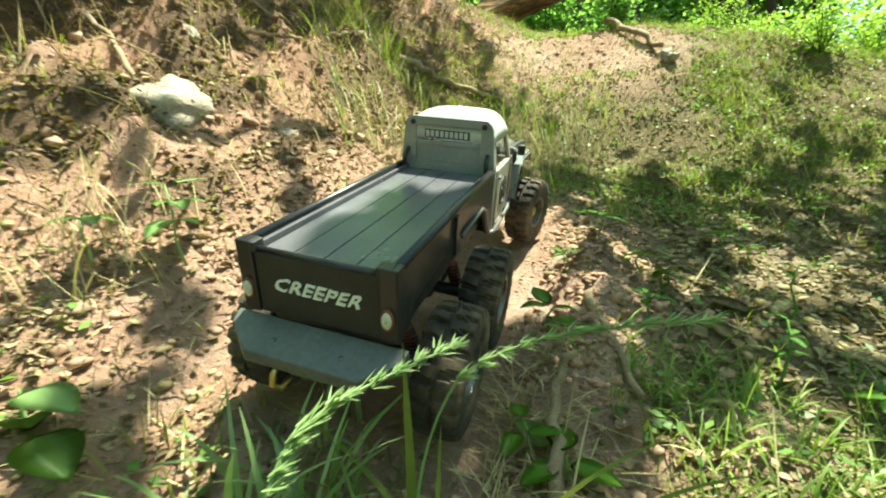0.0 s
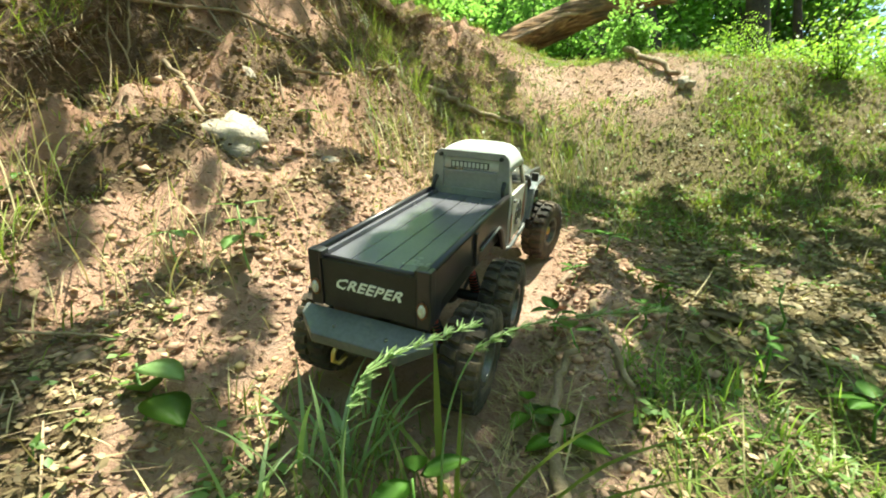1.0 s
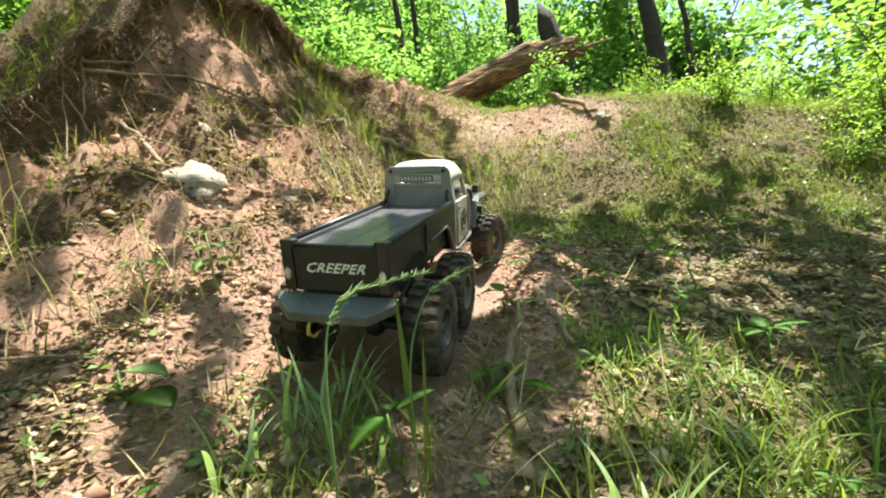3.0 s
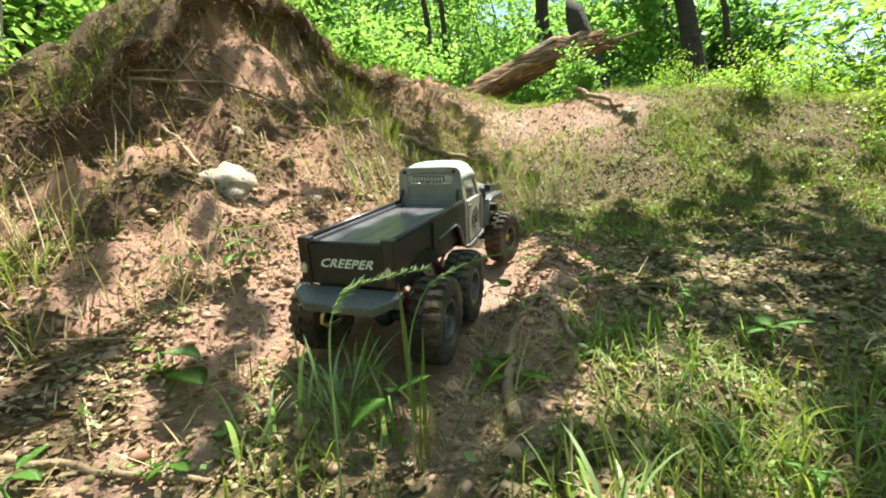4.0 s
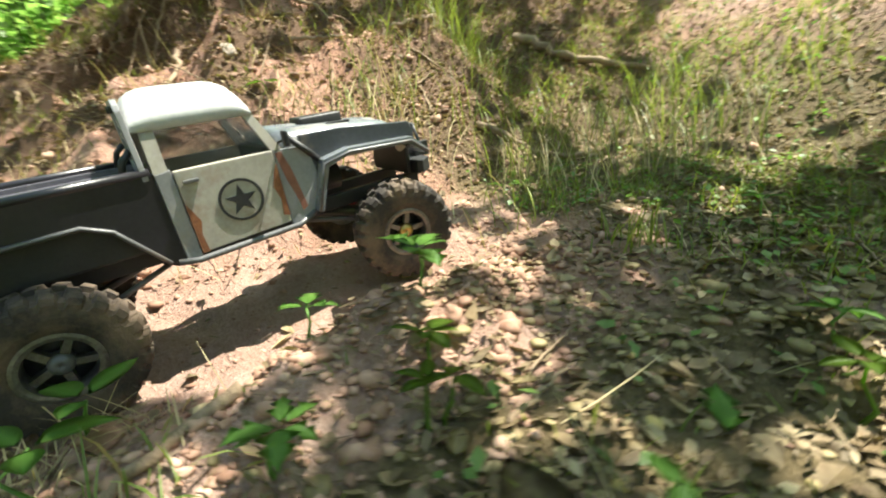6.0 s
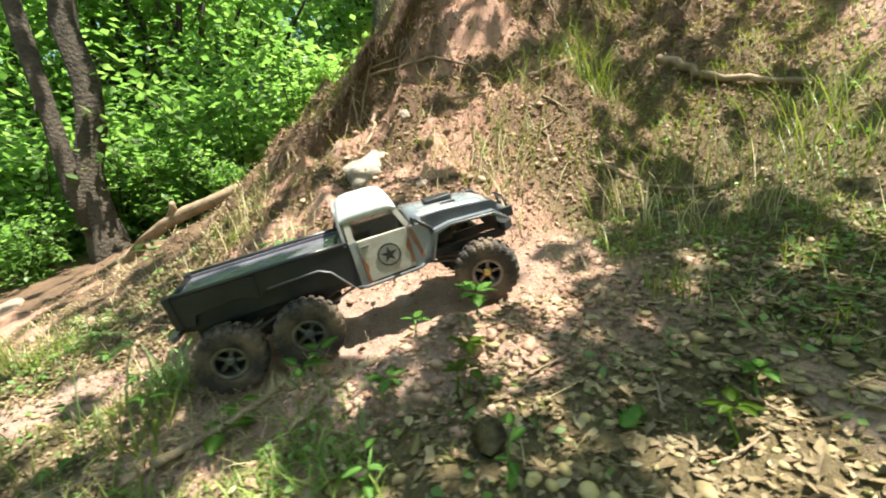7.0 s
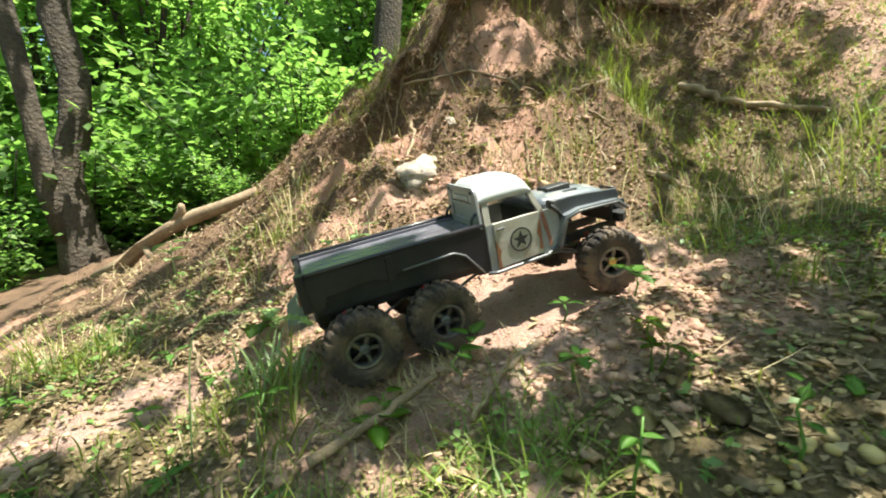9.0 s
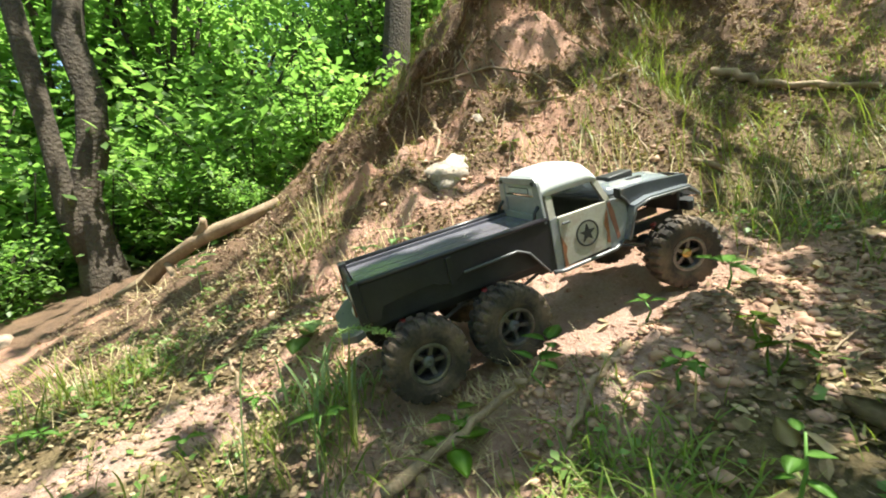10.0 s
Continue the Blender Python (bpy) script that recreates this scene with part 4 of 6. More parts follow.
def sky_gap(x, y, reach=0.0):
    """Whether a crown of that reach there would close the breaks of the wood, north-east and south-west of the clearing."""
    far = math.hypot(x - 0.3, y + 0.6)
    wide = math.degrees(math.atan2(reach, far))
    north = abs(math.degrees(math.atan2(y + 0.6, x - 0.3)) - 65) < 1.8 + 0.60 * wide and y > 2.6
    west = abs(math.degrees(math.atan2(y + 0.1, x - 0.8)) % 360 - 201.5) < 0.4 + 0.42 * wide and x < -5
    return north or (west and reach < 2.3)


def shades_clearing(x, y, tall):
    """Whether a crown there would throw its shade on the clearing."""
    for f in (0.5, 0.75, 1.0, 1.2):
        h = f * tall
        sx, sy = x - SUN_DIR.x / SUN_DIR.z * h, y - SUN_DIR.y / SUN_DIR.z * h
        if math.hypot(sx - 0.4, sy - 0.8) < 4.4 or math.hypot(sx + 3.2, sy + 1.6) < 2.4:
            return True
    return False


def unseen(x, y):
    """South and east of the clearing, where the wood is thinner."""
    return not 50 < math.degrees(math.atan2(y, x)) % 360 < 220


for k in range(700):
    a, r = wood.uniform(0, 2 * math.pi), 4.6 + 17 * wood.random() ** 1.15
    x, y = r * math.cos(a), 0.6 + r * math.sin(a)
    if len(spots) < 66 and free(x, y, 1.7):
        tall = wood.random() < 0.62
        if shades_clearing(x, y, 9.5 if tall else 6.0) or (tall and r < 7.0) or sky_gap(x, y, 2.5 if tall else 1.5):
            continue
        spots.append((x, y))
        if unseen(x, y) and len(spots) % 2:
            wood.uniform(0, 1)
            continue
        kind = TALL[len(spots) % 3] if tall else SLIM[len(spots) % 2]
        place_tree(kind, upright(x, y, wood.uniform(0, 6.28), wood.uniform(0.85, 1.25), wood.uniform(0, 0.08), wood.uniform(0, 6.28)), "leafy broad-leaved forest tree with dark bark")
for k in range(900):
    a, r = wood.uniform(0, 2 * math.pi), 3.6 + 13 * wood.random() ** 1.1
    x, y = r * math.cos(a), 0.6 + r * math.sin(a)
    if len(spots) < 66 + 84 and free(x, y, 0.85) and not (x > 0.9 and y < 1.5 and r < 4.5) and not (y > 2.4 and abs(x) < 4 and r < 6.2) and not sky_gap(x, y, 0.8):
        spots.append((x, y))
        if unseen(x, y) and len(spots) % 3:
            continue
        place_shrub(BUSH[k % 2], upright(x, y, wood.uniform(0, 6.28), wood.uniform(0.7, 1.1) * (1 + 0.11 * (r - 3.6))), "dense green understorey bush at the edge of the wood", "bushes of the understorey")
for k in range(26):
    a = radians(wood.uniform(150, 262))
    r = wood.uniform(3.9, 7.0)
    if sky_gap(r * math.cos(a), 0.2 + r * math.sin(a), 1.2):
        continue
    place_shrub(THICKET[k % 2], upright(r * math.cos(a), 0.2 + r * math.sin(a), wood.uniform(0, 6.28), wood.uniform(0.75, 1.25)), "tall leafy thicket of young trees beyond the bank", "thickets in the wood")
for k in range(34):
    a = radians(wood.uniform(20, 140))
    r = wood.uniform(6.6, 10.5)
    if sky_gap(r * math.cos(a), 0.4 + r * math.sin(a), 1.3):
        continue
    place_shrub(THICKET[k % 2], upright(r * math.cos(a), 0.4 + r * math.sin(a), wood.uniform(0, 6.28), wood.uniform(0.8, 1.3)), "tall leafy thicket of young trees behind the crest", "thickets in the wood")
for k in range(26):
    a = radians(wood.uniform(25, 150))
    r = wood.uniform(10.0, 15.0)
    if not sky_gap(r * math.cos(a), r * math.sin(a), 2.2):
        place_shrub(THICKET[k % 2], upright(r * math.cos(a), r * math.sin(a), wood.uniform(0, 6.28), wood.uniform(1.5, 2.1)), "tall leafy thicket of young trees behind the crest", "thickets in the wood")
for k in range(44):
    a = radians(wood.uniform(70, 214))
    r = wood.uniform(8.0, 12.5)
    if sky_gap(r * math.cos(a), r * math.sin(a), 1.8):
        continue
    place_shrub(THICKET[k % 2], upright(r * math.cos(a), r * math.sin(a), wood.uniform(0, 6.28), wood.uniform(1.1, 1.7)), "tall leafy thicket of young trees deep in the wood", "thickets in the wood")
for x, y, s in ((1.42, 1.45, 0.40), (1.7, 1.7, 0.6), (1.15, 1.9, 0.5), (1.9, 1.2, 0.75), (1.9, 1.9, 1.1), (1.5, 2.25, 0.5), (0.85, 2.35, 0.35), (2.25, 1.4, 1.1), (1.1, 2.6, 0.4),
                (2.5, 2.1, 1.3), (0.35, 2.45, 0.45), (1.9, 2.7, 0.8), (2.6, 0.9, 1.4), (-0.9, 3.0, 0.9), (-0.2, 3.3, 1.0), (0.9, 3.4, 0.5), (1.4, 3.3, 0.55), (-1.6, 2.9, 1.1), (0.3, 4.1, 0.9), (-0.7, 4.2, 1.4), (2.1, 3.7, 0.9), (-1.5, 3.9, 1.4), (2.4, 3.2, 1.4), (-2.15, -0.95, 0.8), (-1.75, -0.55, 0.4), (-2.2, -0.6, 1.1), (-2.5, -1.5, 1.3), (-2.3, -1.80, 1.1), (-2.6, -2.05, 1.3), (-2.95, -1.5, 1.4), (-3.2, -1.95, 1.6), (-2.8, -1.15, 1.2), (-2.0, -2.15, 0.9), (-3.4, -1.2, 1.7), (-3.3, -0.6, 1.6), (-3.6, -2.3, 1.8), (-2.9, -2.6, 1.5), (-1.5, -2.3, 0.7), (-1.75, -1.65, 0.55), (-2.0, -0.2, 0.9)):
    if x > 0.6 and y < 3:
        place_shrub(LOW[wood.randrange(3)], upright(x, y, wood.uniform(0, 6.28), s), "low yellow-green sapling bush in the sun", "low bushes round the clearing")
    else:
        place_shrub(GREEN[wood.randrange(2)], upright(x, y, wood.uniform(0, 6.28), s), "low green sapling bush at the edge of the wood", "low bushes round the clearing")


def overhang(x, y, tall, r0, boughs, leaf, label, seed, shade_spots=()):
    """A tree added beside the clearing to shade it, with boughs that reach out over it. boughs: end x, y, z, clumps,
    leaves to a clump, clump radius. The last argument lists ground points to be shaded.
    """
    q = np.random.default_rng(seed)
    base = on_ground(x, y)
    t = thing("tree", Matrix.Translation(base), label, "tree", "trees of the wood")
    bm = bmesh.new()
    pts = [V3((0.03 * q.normal(), 0.03 * q.normal(), f * tall - 0.3)) for f in np.linspace(0, 1, 9)]
    tube(pts, [r0 * (1 - 0.75 * f) for f in np.linspace(0, 1, 9)], 12, bm, 0.25)
    cs, sp, per = [], [], 0
    for bx, by, bz, clumps, leaves, rad in boughs:
        end = V3((bx, by, bz)) - base
        start = V3((0, 0, min(tall * 0.9, end.z * 0.72)))
        limb = [start.lerp(end, g) + V3((0, 0, 0.35 * math.sin(math.pi * g))) for g in np.linspace(0, 1, 7)]
        tube(limb, [r0 * 0.4 * (1 - 0.85 * g) for g in np.linspace(0, 1, 7)], 7, bm)
        for _ in range(clumps):
            g = q.uniform(0.35, 1.05)
            c = start.lerp(end, g) + V3((q.normal(0, 0.42), q.normal(0, 0.42), q.normal(0, 0.16) + 0.15))
            w = c + base
            gap = wheel_track(np.array([w.x - SUN_DIR.x / SUN_DIR.z * w.z]), np.array([w.y - SUN_DIR.y / SUN_DIR.z * w.z]))[0]
            if gap > 0.005:
                # clump left out so that the sun reaches the track
                continue
            cs.append(tuple(c))
            sp.append(rad * q.uniform(0.6, 1.3))
            per += leaves
    tips = []
    # leaf clusters hung on the sun's line above each ground point to be shaded
    for gx, gy in shade_spots:
        h = q.uniform(2.6, 3.1)
        c = V3((gx + SUN_DIR.x / SUN_DIR.z * h, gy + SUN_DIR.y / SUN_DIR.z * h, h + float(form(gx, gy)))) - base
        near = min((V3(b[:3]) - base for b in boughs), key=lambda e: (e - c).length)
        tube([near.lerp(c, g) + V3((0, 0, 0.06 * math.sin(3.1 * g))) for g in (0, 0.35, 0.7, 1.0)], [0.010, 0.008, 0.006, 0.003], 5, bm)
        for _ in range(2):
            tips.append(tuple(c + V3(q.normal(0, 0.06, 3))))
    part("trunk", bm, "bark", t)
    part("crown", leaf_cloud("crown", cs, sp, per, leaf, q, "leaf", 0.3, 0.45), None, t, smooth=False)
    if tips:
        part("spray", leaf_cloud("spray", tips, [0.05] * len(tips), 5 * len(tips), leaf, q, "leaf", 0.3, 0.5), None, t, smooth=False)


# added shade trees: their boughs stay out of view and only shape the sunlight
overhang(3.1, 1.6, 4.6, 0.11, ((1.32, 1.39, 3.3, 6, 26, 0.17), (1.94, 1.85, 3.5, 2, 26, 0.17), (1.30, 0.42, 3.2, 7, 26, 0.16), (1.82, 0.79, 3.3, 2, 26, 0.16), (2.65, 2.43, 3.6, 1, 26, 0.18), (0.84, 0.08, 2.9, 6, 22, 0.13), (0.91, 0.39, 2.9, 5, 22, 0.13),
                               (1.01, 1.70, 3.25, 8, 26, 0.14), (1.17, 1.11, 3.0, 8, 26, 0.14), (1.05, 1.52, 3.15, 7, 26, 0.14)), 0.12, "unseen young tree added to cast dappled shade on the clearing", 71,
         ((0.38, 0.48), (0.12, 0.93), (-0.17, 1.03),
          (-0.30, -0.82), (0.40, 0.07), (0.35, 0.37), (0.00, -0.24), (0.08, -0.27), (0.30, 0.75), (0.02, 0.75), (0.08, -0.70),
          (0.10, 0.72), (0.22, 0.63), (0.05, 0.90), (0.32, 0.90), (0.00, 0.64), (0.38, 0.66), (0.45, 0.80), (-0.20, 0.85),
          (0.30, 0.04), (0.10, -0.46), (0.14, -0.62), 
          (0.10, -0.30), (0.40, 0.20), (0.14, -0.12), (0.12, -0.20), (0.19, -0.24), (0.06, -0.21), (0.20, -0.15), (-0.40, -0.36), (-0.43, -0.50),
          (0.14, 0.80), (0.03, 0.74), (0.38, 0.57), (0.36, 0.72), (0.46, 0.62), (0.80, 0.90), (0.95, 0.80), (0.70, 1.10), (0.90, 1.15), (1.10, 1.0), (0.60, 0.90), (1.10, 0.72)))
overhang(-3.3, 3.2, 4.8, 0.10, ((-0.57, 1.67, 3.9, 6, 22, 0.13), (0.17, 2.40, 4.2, 6, 22, 0.14), (-0.49, 1.01, 3.7, 4, 22, 0.12), (-0.07, 1.57, 3.9, 4, 22, 0.12)), 0.12, "young tree added to cast dappled shade on the bank from above the view", 72,
         ((-0.45, 1.35), (-0.30, 1.50), (-0.55, 1.60), (-0.20, 1.32), (-0.65, 1.40), (-0.40, 1.70), (-0.80, 0.38), (-0.82, 0.70), (-0.42, 0.90), (-0.56, -0.12), (-0.42, 0.22), (-0.92, 0.90), (-0.70, 1.15), (-0.95, 0.25), (-0.92, 0.42), (-0.75, -0.22), (-1.0, 0.12), (-0.66, 0.95), (-0.95, 1.0), (-0.6, -0.42), (-0.62, -0.66), (-0.86, -0.80), (-0.80, -1.0), (-0.55, 1.3), (-0.85, 1.45)))

# ---------------------------------------------------------------- ground cover
def strips(name, roots, heads, lengths, widths, bends, mat, segs=4):
    """Tapering curved blades, one strip each. heads: azimuth and lean of every blade."""
    n = len(roots)
    g = np.linspace(0, 1, segs + 1)
    az, lean = heads[:, 0], heads[:, 1]
    fwd = np.stack([np.cos(az), np.sin(az), np.zeros(n)], -1)
    side = np.stack([-np.sin(az), np.cos(az), np.zeros(n)], -1)
    ang = lean[:, None] + bends[:, None] * g[None, :]
    step = lengths[:, None] / segs
    run = np.concatenate([np.zeros((n, 1)), np.cumsum(np.sin(ang[:, :-1]) * step, 1)], 1)
    rise = np.concatenate([np.zeros((n, 1)), np.cumsum(np.cos(ang[:, :-1]) * step, 1)], 1)
    mid = roots[:, None, :] + fwd[:, None, :] * run[..., None] + np.array([0, 0, 1.0]) * rise[..., None]
    w = widths[:, None] * (0.55 + 1.3 * g - 1.80 * g * g)[None, :].clip(0.04)
    l, r = mid - side[:, None, :] * w[..., None] / 2, mid + side[:, None, :] * w[..., None] / 2
    v = np.stack([l, r], 2).reshape(-1, 3)
    base = (np.arange(n) * (segs + 1) * 2)[:, None] + np.arange(segs)[None, :] * 2
    f = np.stack([base, base + 1, base + 3, base + 2], -1).reshape(-1, 4)
    me = bpy.data.meshes.new(name)
    me.vertices.add(len(v))
    me.vertices.foreach_set("co", v.astype(np.float32).ravel())
    me.loops.add(f.size)
    me.loops.foreach_set("vertex_index", f.ravel().astype(np.int32))
    me.polygons.add(len(f))
    me.polygons.foreach_set("loop_start", np.arange(0, f.size, 4, dtype=np.int32))
    me.update(calc_edges=True)
    me.materials.append(MAT[mat])
    return me


def track_clear(x, y):
    """False on the strip that the truck stands on and drives along."""
    return ~((np.abs(x - 0.01) < 0.135) & (y > -0.20) & (y < 0.45))


def grass_mass(x, y):
    """How thick grass stands, 0 to 1."""
    n = fractal(x, y, 0.42, 3, 51) + 0.35 * fractal(x, y, 0.13, 2, 57)
    east = smoothstep(0.16, 0.36, x + 0.2 * n) * smoothstep(-0.22, 0.18, n + 0.12)
    east = np.maximum(east, 0.9 * smoothstep(0.15, 0.25, x) * smoothstep(0.02, -0.12, y) * smoothstep(-0.12, 0.15, n + 0.12))
    east = np.maximum(east, 0.95 * smoothstep(0.24, 0.36, x + 0.1 * n) * smoothstep(0.12, -0.02, y) * smoothstep(-0.30, 0.0, n))
    bank = smoothstep(0.14, 0.34, n) * smoothstep(-0.15, -0.4, x) * 0.35
    ahead = 0.58 * smoothstep(0.45, 0.8, y) * smoothstep(-0.8, -0.4, x) * smoothstep(-0.15, 0.20, n) * (1 - 0.9 * np.exp(-((x - 0.05) / 0.55) ** 2 - ((y - 1.95) / 0.3) ** 2))
    south = smoothstep(-0.15, -0.45, y) * smoothstep(0.0, 0.25, n + 0.08) * smoothstep(0.0, 0.15, np.abs(x + 0.15)) * 0.9 * smoothstep(-0.55, -0.25, x)
    pebbly = smoothstep(0.14, 0.22, x) * smoothstep(0.86, 0.60, x) * smoothstep(0.02, 0.14, y) * smoothstep(0.90, 0.55, y)
    bare = np.exp(-((x - 0.23) / 0.08) ** 2 - ((y + 0.17) / 0.09) ** 2)
    east = east * (1 - 0.85 * smoothstep(0.30, 0.55, y) * smoothstep(0.02, -0.22, fractal(x * 0.7, y, 0.34, 3, 53)))
    dry = smoothstep(0.18, 0.28, x) * smoothstep(0.95, 0.72, x) * smoothstep(0.22, 0.38, y) * smoothstep(1.05, 0.80, y)
    east, ahead = east * (1 - 0.62 * dry), ahead * (1 - 0.62 * dry)
    thin = 1 - 0.80 * pebbly * smoothstep(0.30, 0.05, n)
    return np.clip(np.maximum.reduce([east, 0.5 * bank, ahead, south]) * thin - 0.9 * bare - 0.6 * wheel_track(x, y), 0, 1) * track_clear(x, y)


def scatter(n, rng, x0, x1, y0, y1, mass, clump=None):
    """Points thrown over a field and kept by the mass there."""
    x, y = rng.uniform(x0, x1, n), rng.uniform(y0, y1, n)
    keep = rng.uniform(0, 1, n) < mass(x, y)
    return x[keep], y[keep]


def on_slope(x, y, up=0.0):
    return np.stack([x, y, height(x, y) + up], -1)


rng = np.random.default_rng(12)
# grass in clumps, short near the track and taller up the slope
cx, cy = scatter(36000, rng, -1.5, 2.2, -1.25, 2.6, grass_mass)
k = rng.integers(3, 9, len(cx))
gx = np.repeat(cx, k) + rng.normal(0, 0.022, k.sum())
gy = np.repeat(cy, k) + rng.normal(0, 0.022, k.sum())
keep = track_clear(gx, gy)
gx, gy = gx[keep], gy[keep]
n = len(gx)
tall = (0.028 + 0.014 * smoothstep(0.3, 1.6, gy) + 0.016 * (grass_mass(gx, gy) > 0.7) * (gy < 0.2)) * rng.uniform(0.5, 1.6, n)
green = strips("grass", on_slope(gx, gy, -0.004), np.stack([rng.uniform(0, 6.28, n), rng.uniform(0.05, 1.0, n)], -1), tall, rng.uniform(0.0014, 0.0034, n), rng.uniform(0.2, 1.5, n), "grass", 3)
tagged(part("grass", green, None), "uneven tufts of green woodland grass on the slope", "grass", kind="stuff")
# the lusher grass below the gravel
lx, ly = scatter(1700, rng, 0.24, 0.95, -0.55, 0.16, lambda x, y: smoothstep(0.24, 0.34, x + 0.12 * fractal(x, y, 0.1, 2, 59)) * smoothstep(0.16, 0.04, y + 0.15 * fractal(x, y, 0.12, 2, 58)) * smoothstep(-0.25, 0.1, fractal(x, y, 0.16, 3, 56)))
k = rng.integers(2, 6, len(lx))
lx, ly = np.repeat(lx, k) + rng.normal(0, 0.012, k.sum()), np.repeat(ly, k) + rng.normal(0, 0.012, k.sum())
n = len(lx)
lawn = strips("grass", on_slope(lx, ly, -0.004), np.stack([rng.uniform(0, 6.28, n), rng.uniform(0.1, 1.1, n)], -1), rng.uniform(0.025, 0.075, n), rng.uniform(0.0018, 0.0042, n), rng.uniform(0.2, 1.6, n), "lush", 4)
tagged(part("grass", lawn, None), "lush short bright green grass beside the track", "grass", kind="stuff")
# dry stalks among the grass
sx, sy = scatter(8000, rng, -1.5, 2.0, -1.2, 2.5, lambda x, y: 0.18 + 0.4 * grass_mass(x, y))
keep = track_clear(sx, sy)
sx, sy = sx[keep], sy[keep]
n = len(sx)
straw = strips("dry_grass", on_slope(sx, sy, 0.001), np.stack([rng.uniform(0, 6.28, n), rng.uniform(0.5, 1.5, n)], -1), rng.uniform(0.03, 0.13, n), rng.uniform(0.0012, 0.0028, n), rng.uniform(-0.2, 0.6, n), "straw", 3)
tagged(part("dry_grass", straw, None), "thin dry straw lying on the soil", "dry grass", kind="stuff")
bx_, by_ = scatter(4200, rng, -1.1, -0.12, -0.9, 1.9, lambda x, y: 0.35 + 0.65 * (fractal(x, y, 0.3, 2, 17) > 0.0))
n = len(bx_)
dry = strips("dry_grass", on_slope(bx_, by_, 0.003), np.stack([rng.uniform(0, 6.28, n), rng.uniform(0.7, 1.6, n)], -1), rng.uniform(0.025, 0.10, n), rng.uniform(0.0011, 0.0026, n), rng.uniform(-0.3, 0.7, n), "straw", 3)
tagged(part("dry_grass", dry, None), "dry straw and dead stalks strewn over the bank", "dry grass", kind="stuff")
px_ = rng.normal(0.165, 0.028, 420)
py_ = rng.normal(-0.10, 0.07, 420)
patch = strips("dry_grass", on_slope(px_, py_, 0.001), np.stack([rng.uniform(0, 6.28, 420), rng.uniform(0.7, 1.45, 420)], -1), rng.uniform(0.03, 0.075, 420), rng.uniform(0.001, 0.0022, 420), rng.uniform(-0.2, 0.7, 420), "straw", 3)
tagged(part("dry_grass", patch, None), "matted patch of pale dead grass beside the track", "dry grass", kind="stuff")


def dead_leaves(n, rng, x0, x1, y0, y1, mass, size):
    x, y = scatter(n, rng, x0, x1, y0, y1, mass)
    n = len(x)
    p = on_slope(x, y, 0.004)
    az = rng.uniform(0, 6.28, n)
    s = size * np.minimum(rng.lognormal(-0.2, 0.4, n), 1.5)
    curl = rng.uniform(-0.5, 0.9, n)
    tip = rng.normal(0, 0.35, n)
    ux = np.stack([np.cos(az), np.sin(az), tip], -1)
    uy = np.stack([-np.sin(az), np.cos(az), rng.normal(0, 0.35, n)], -1)
    shape = [(-0.5, 0, 0), (-0.15, 0.30, 1), (0.25, 0.22, 1), (0.55, 0, 0), (0.25, -0.22, 1), (-0.15, -0.30, 1), (0, 0, 0)]
    wild = rng.uniform(0.55, 1.5, (7, n))
    v = np.stack([p + ux * (a * s * wild[i])[:, None] + uy * (b * s * wild[i])[:, None] + np.array([0, 0, 1.0]) * (c * curl * s * 0.22)[:, None] for i, (a, b, c) in enumerate(shape)], 1).reshape(-1, 3)
    k = np.arange(n)[:, None] * 7
    f = np.concatenate([k + np.array([[6, i, (i + 1) % 6]]) for i in range(6)])
    me = bpy.data.meshes.new("dead_leaves")
    me.from_pydata(v.tolist(), [], f.tolist())
    me.materials.append(MAT["dead"])
    return me


tagged(part("leaf_litter", dead_leaves(30000, rng, -1.5, 2.2, -1.25, 2.5, lambda x, y: 0.12 + 0.75 * litter(x, y) * track_clear(x, y), 0.0135), None, smooth=False), "curled brown dead leaves strewn over the slope", "leaf litter", kind="stuff")
tagged(part("leaf_litter", dead_leaves(1800, rng, 0.2, 1.0, -0.6, 0.9, lambda x, y: 0.8 + 0 * x, 0.019), None, smooth=False), "curled tan dead leaves among the gravel", "leaf litter", kind="stuff")


def low_leaves(name, n, x0, x1, y0, y1, mass, size, mat, lift, droop):
    """Tiny leaves close to the ground, growing or fallen."""
    x, y = scatter(n, rng, x0, x1, y0, y1, mass)
    return leaf_cloud(name, on_slope(x, y, lift), [0.012] * len(x), int(len(x) * 2.2), size, rng, mat, droop, 0.35)


tagged(part("seedlings", low_leaves("seedlings", 20000, -1.0, 1.9, -1.1, 2.3, lambda x, y: 0.9 * grass_mass(x, y) * smoothstep(-0.45, -0.2, x) + 0.16 * litter(x, y) * (x > -0.2) * track_clear(x, y), 0.015, "seedling", 0.012, 0.0), None, smooth=False), "low mat of small green seedlings and clover", "seedlings", kind="stuff")
tagged(part("leaf_crumbs", low_leaves("leaf_crumbs", 36000, -1.5, 1.6, -1.2, 2.4, lambda x, y: (0.25 + 0.6 * litter(x, y)) * track_clear(x, y), 0.011, "dead", 0.003, 0.0), None, smooth=False), "crumbled brown leaf mould lying on the soil", "leaf litter", kind="stuff")

def foot_of_bank(x, y):
    """Littered ground below the bank, with bare soil along the wheel tracks."""
    n = fractal(x, y, 0.16, 3, 88)
    return np.clip(0.25 + 1.6 * n, 0, 1) * smoothstep(-0.14, -0.26, y + 0.2 * n) * smoothstep(-0.04, -0.14, x + 0.35 * (y + 0.3)) * (1 - 0.85 * wheel_track(x, y))


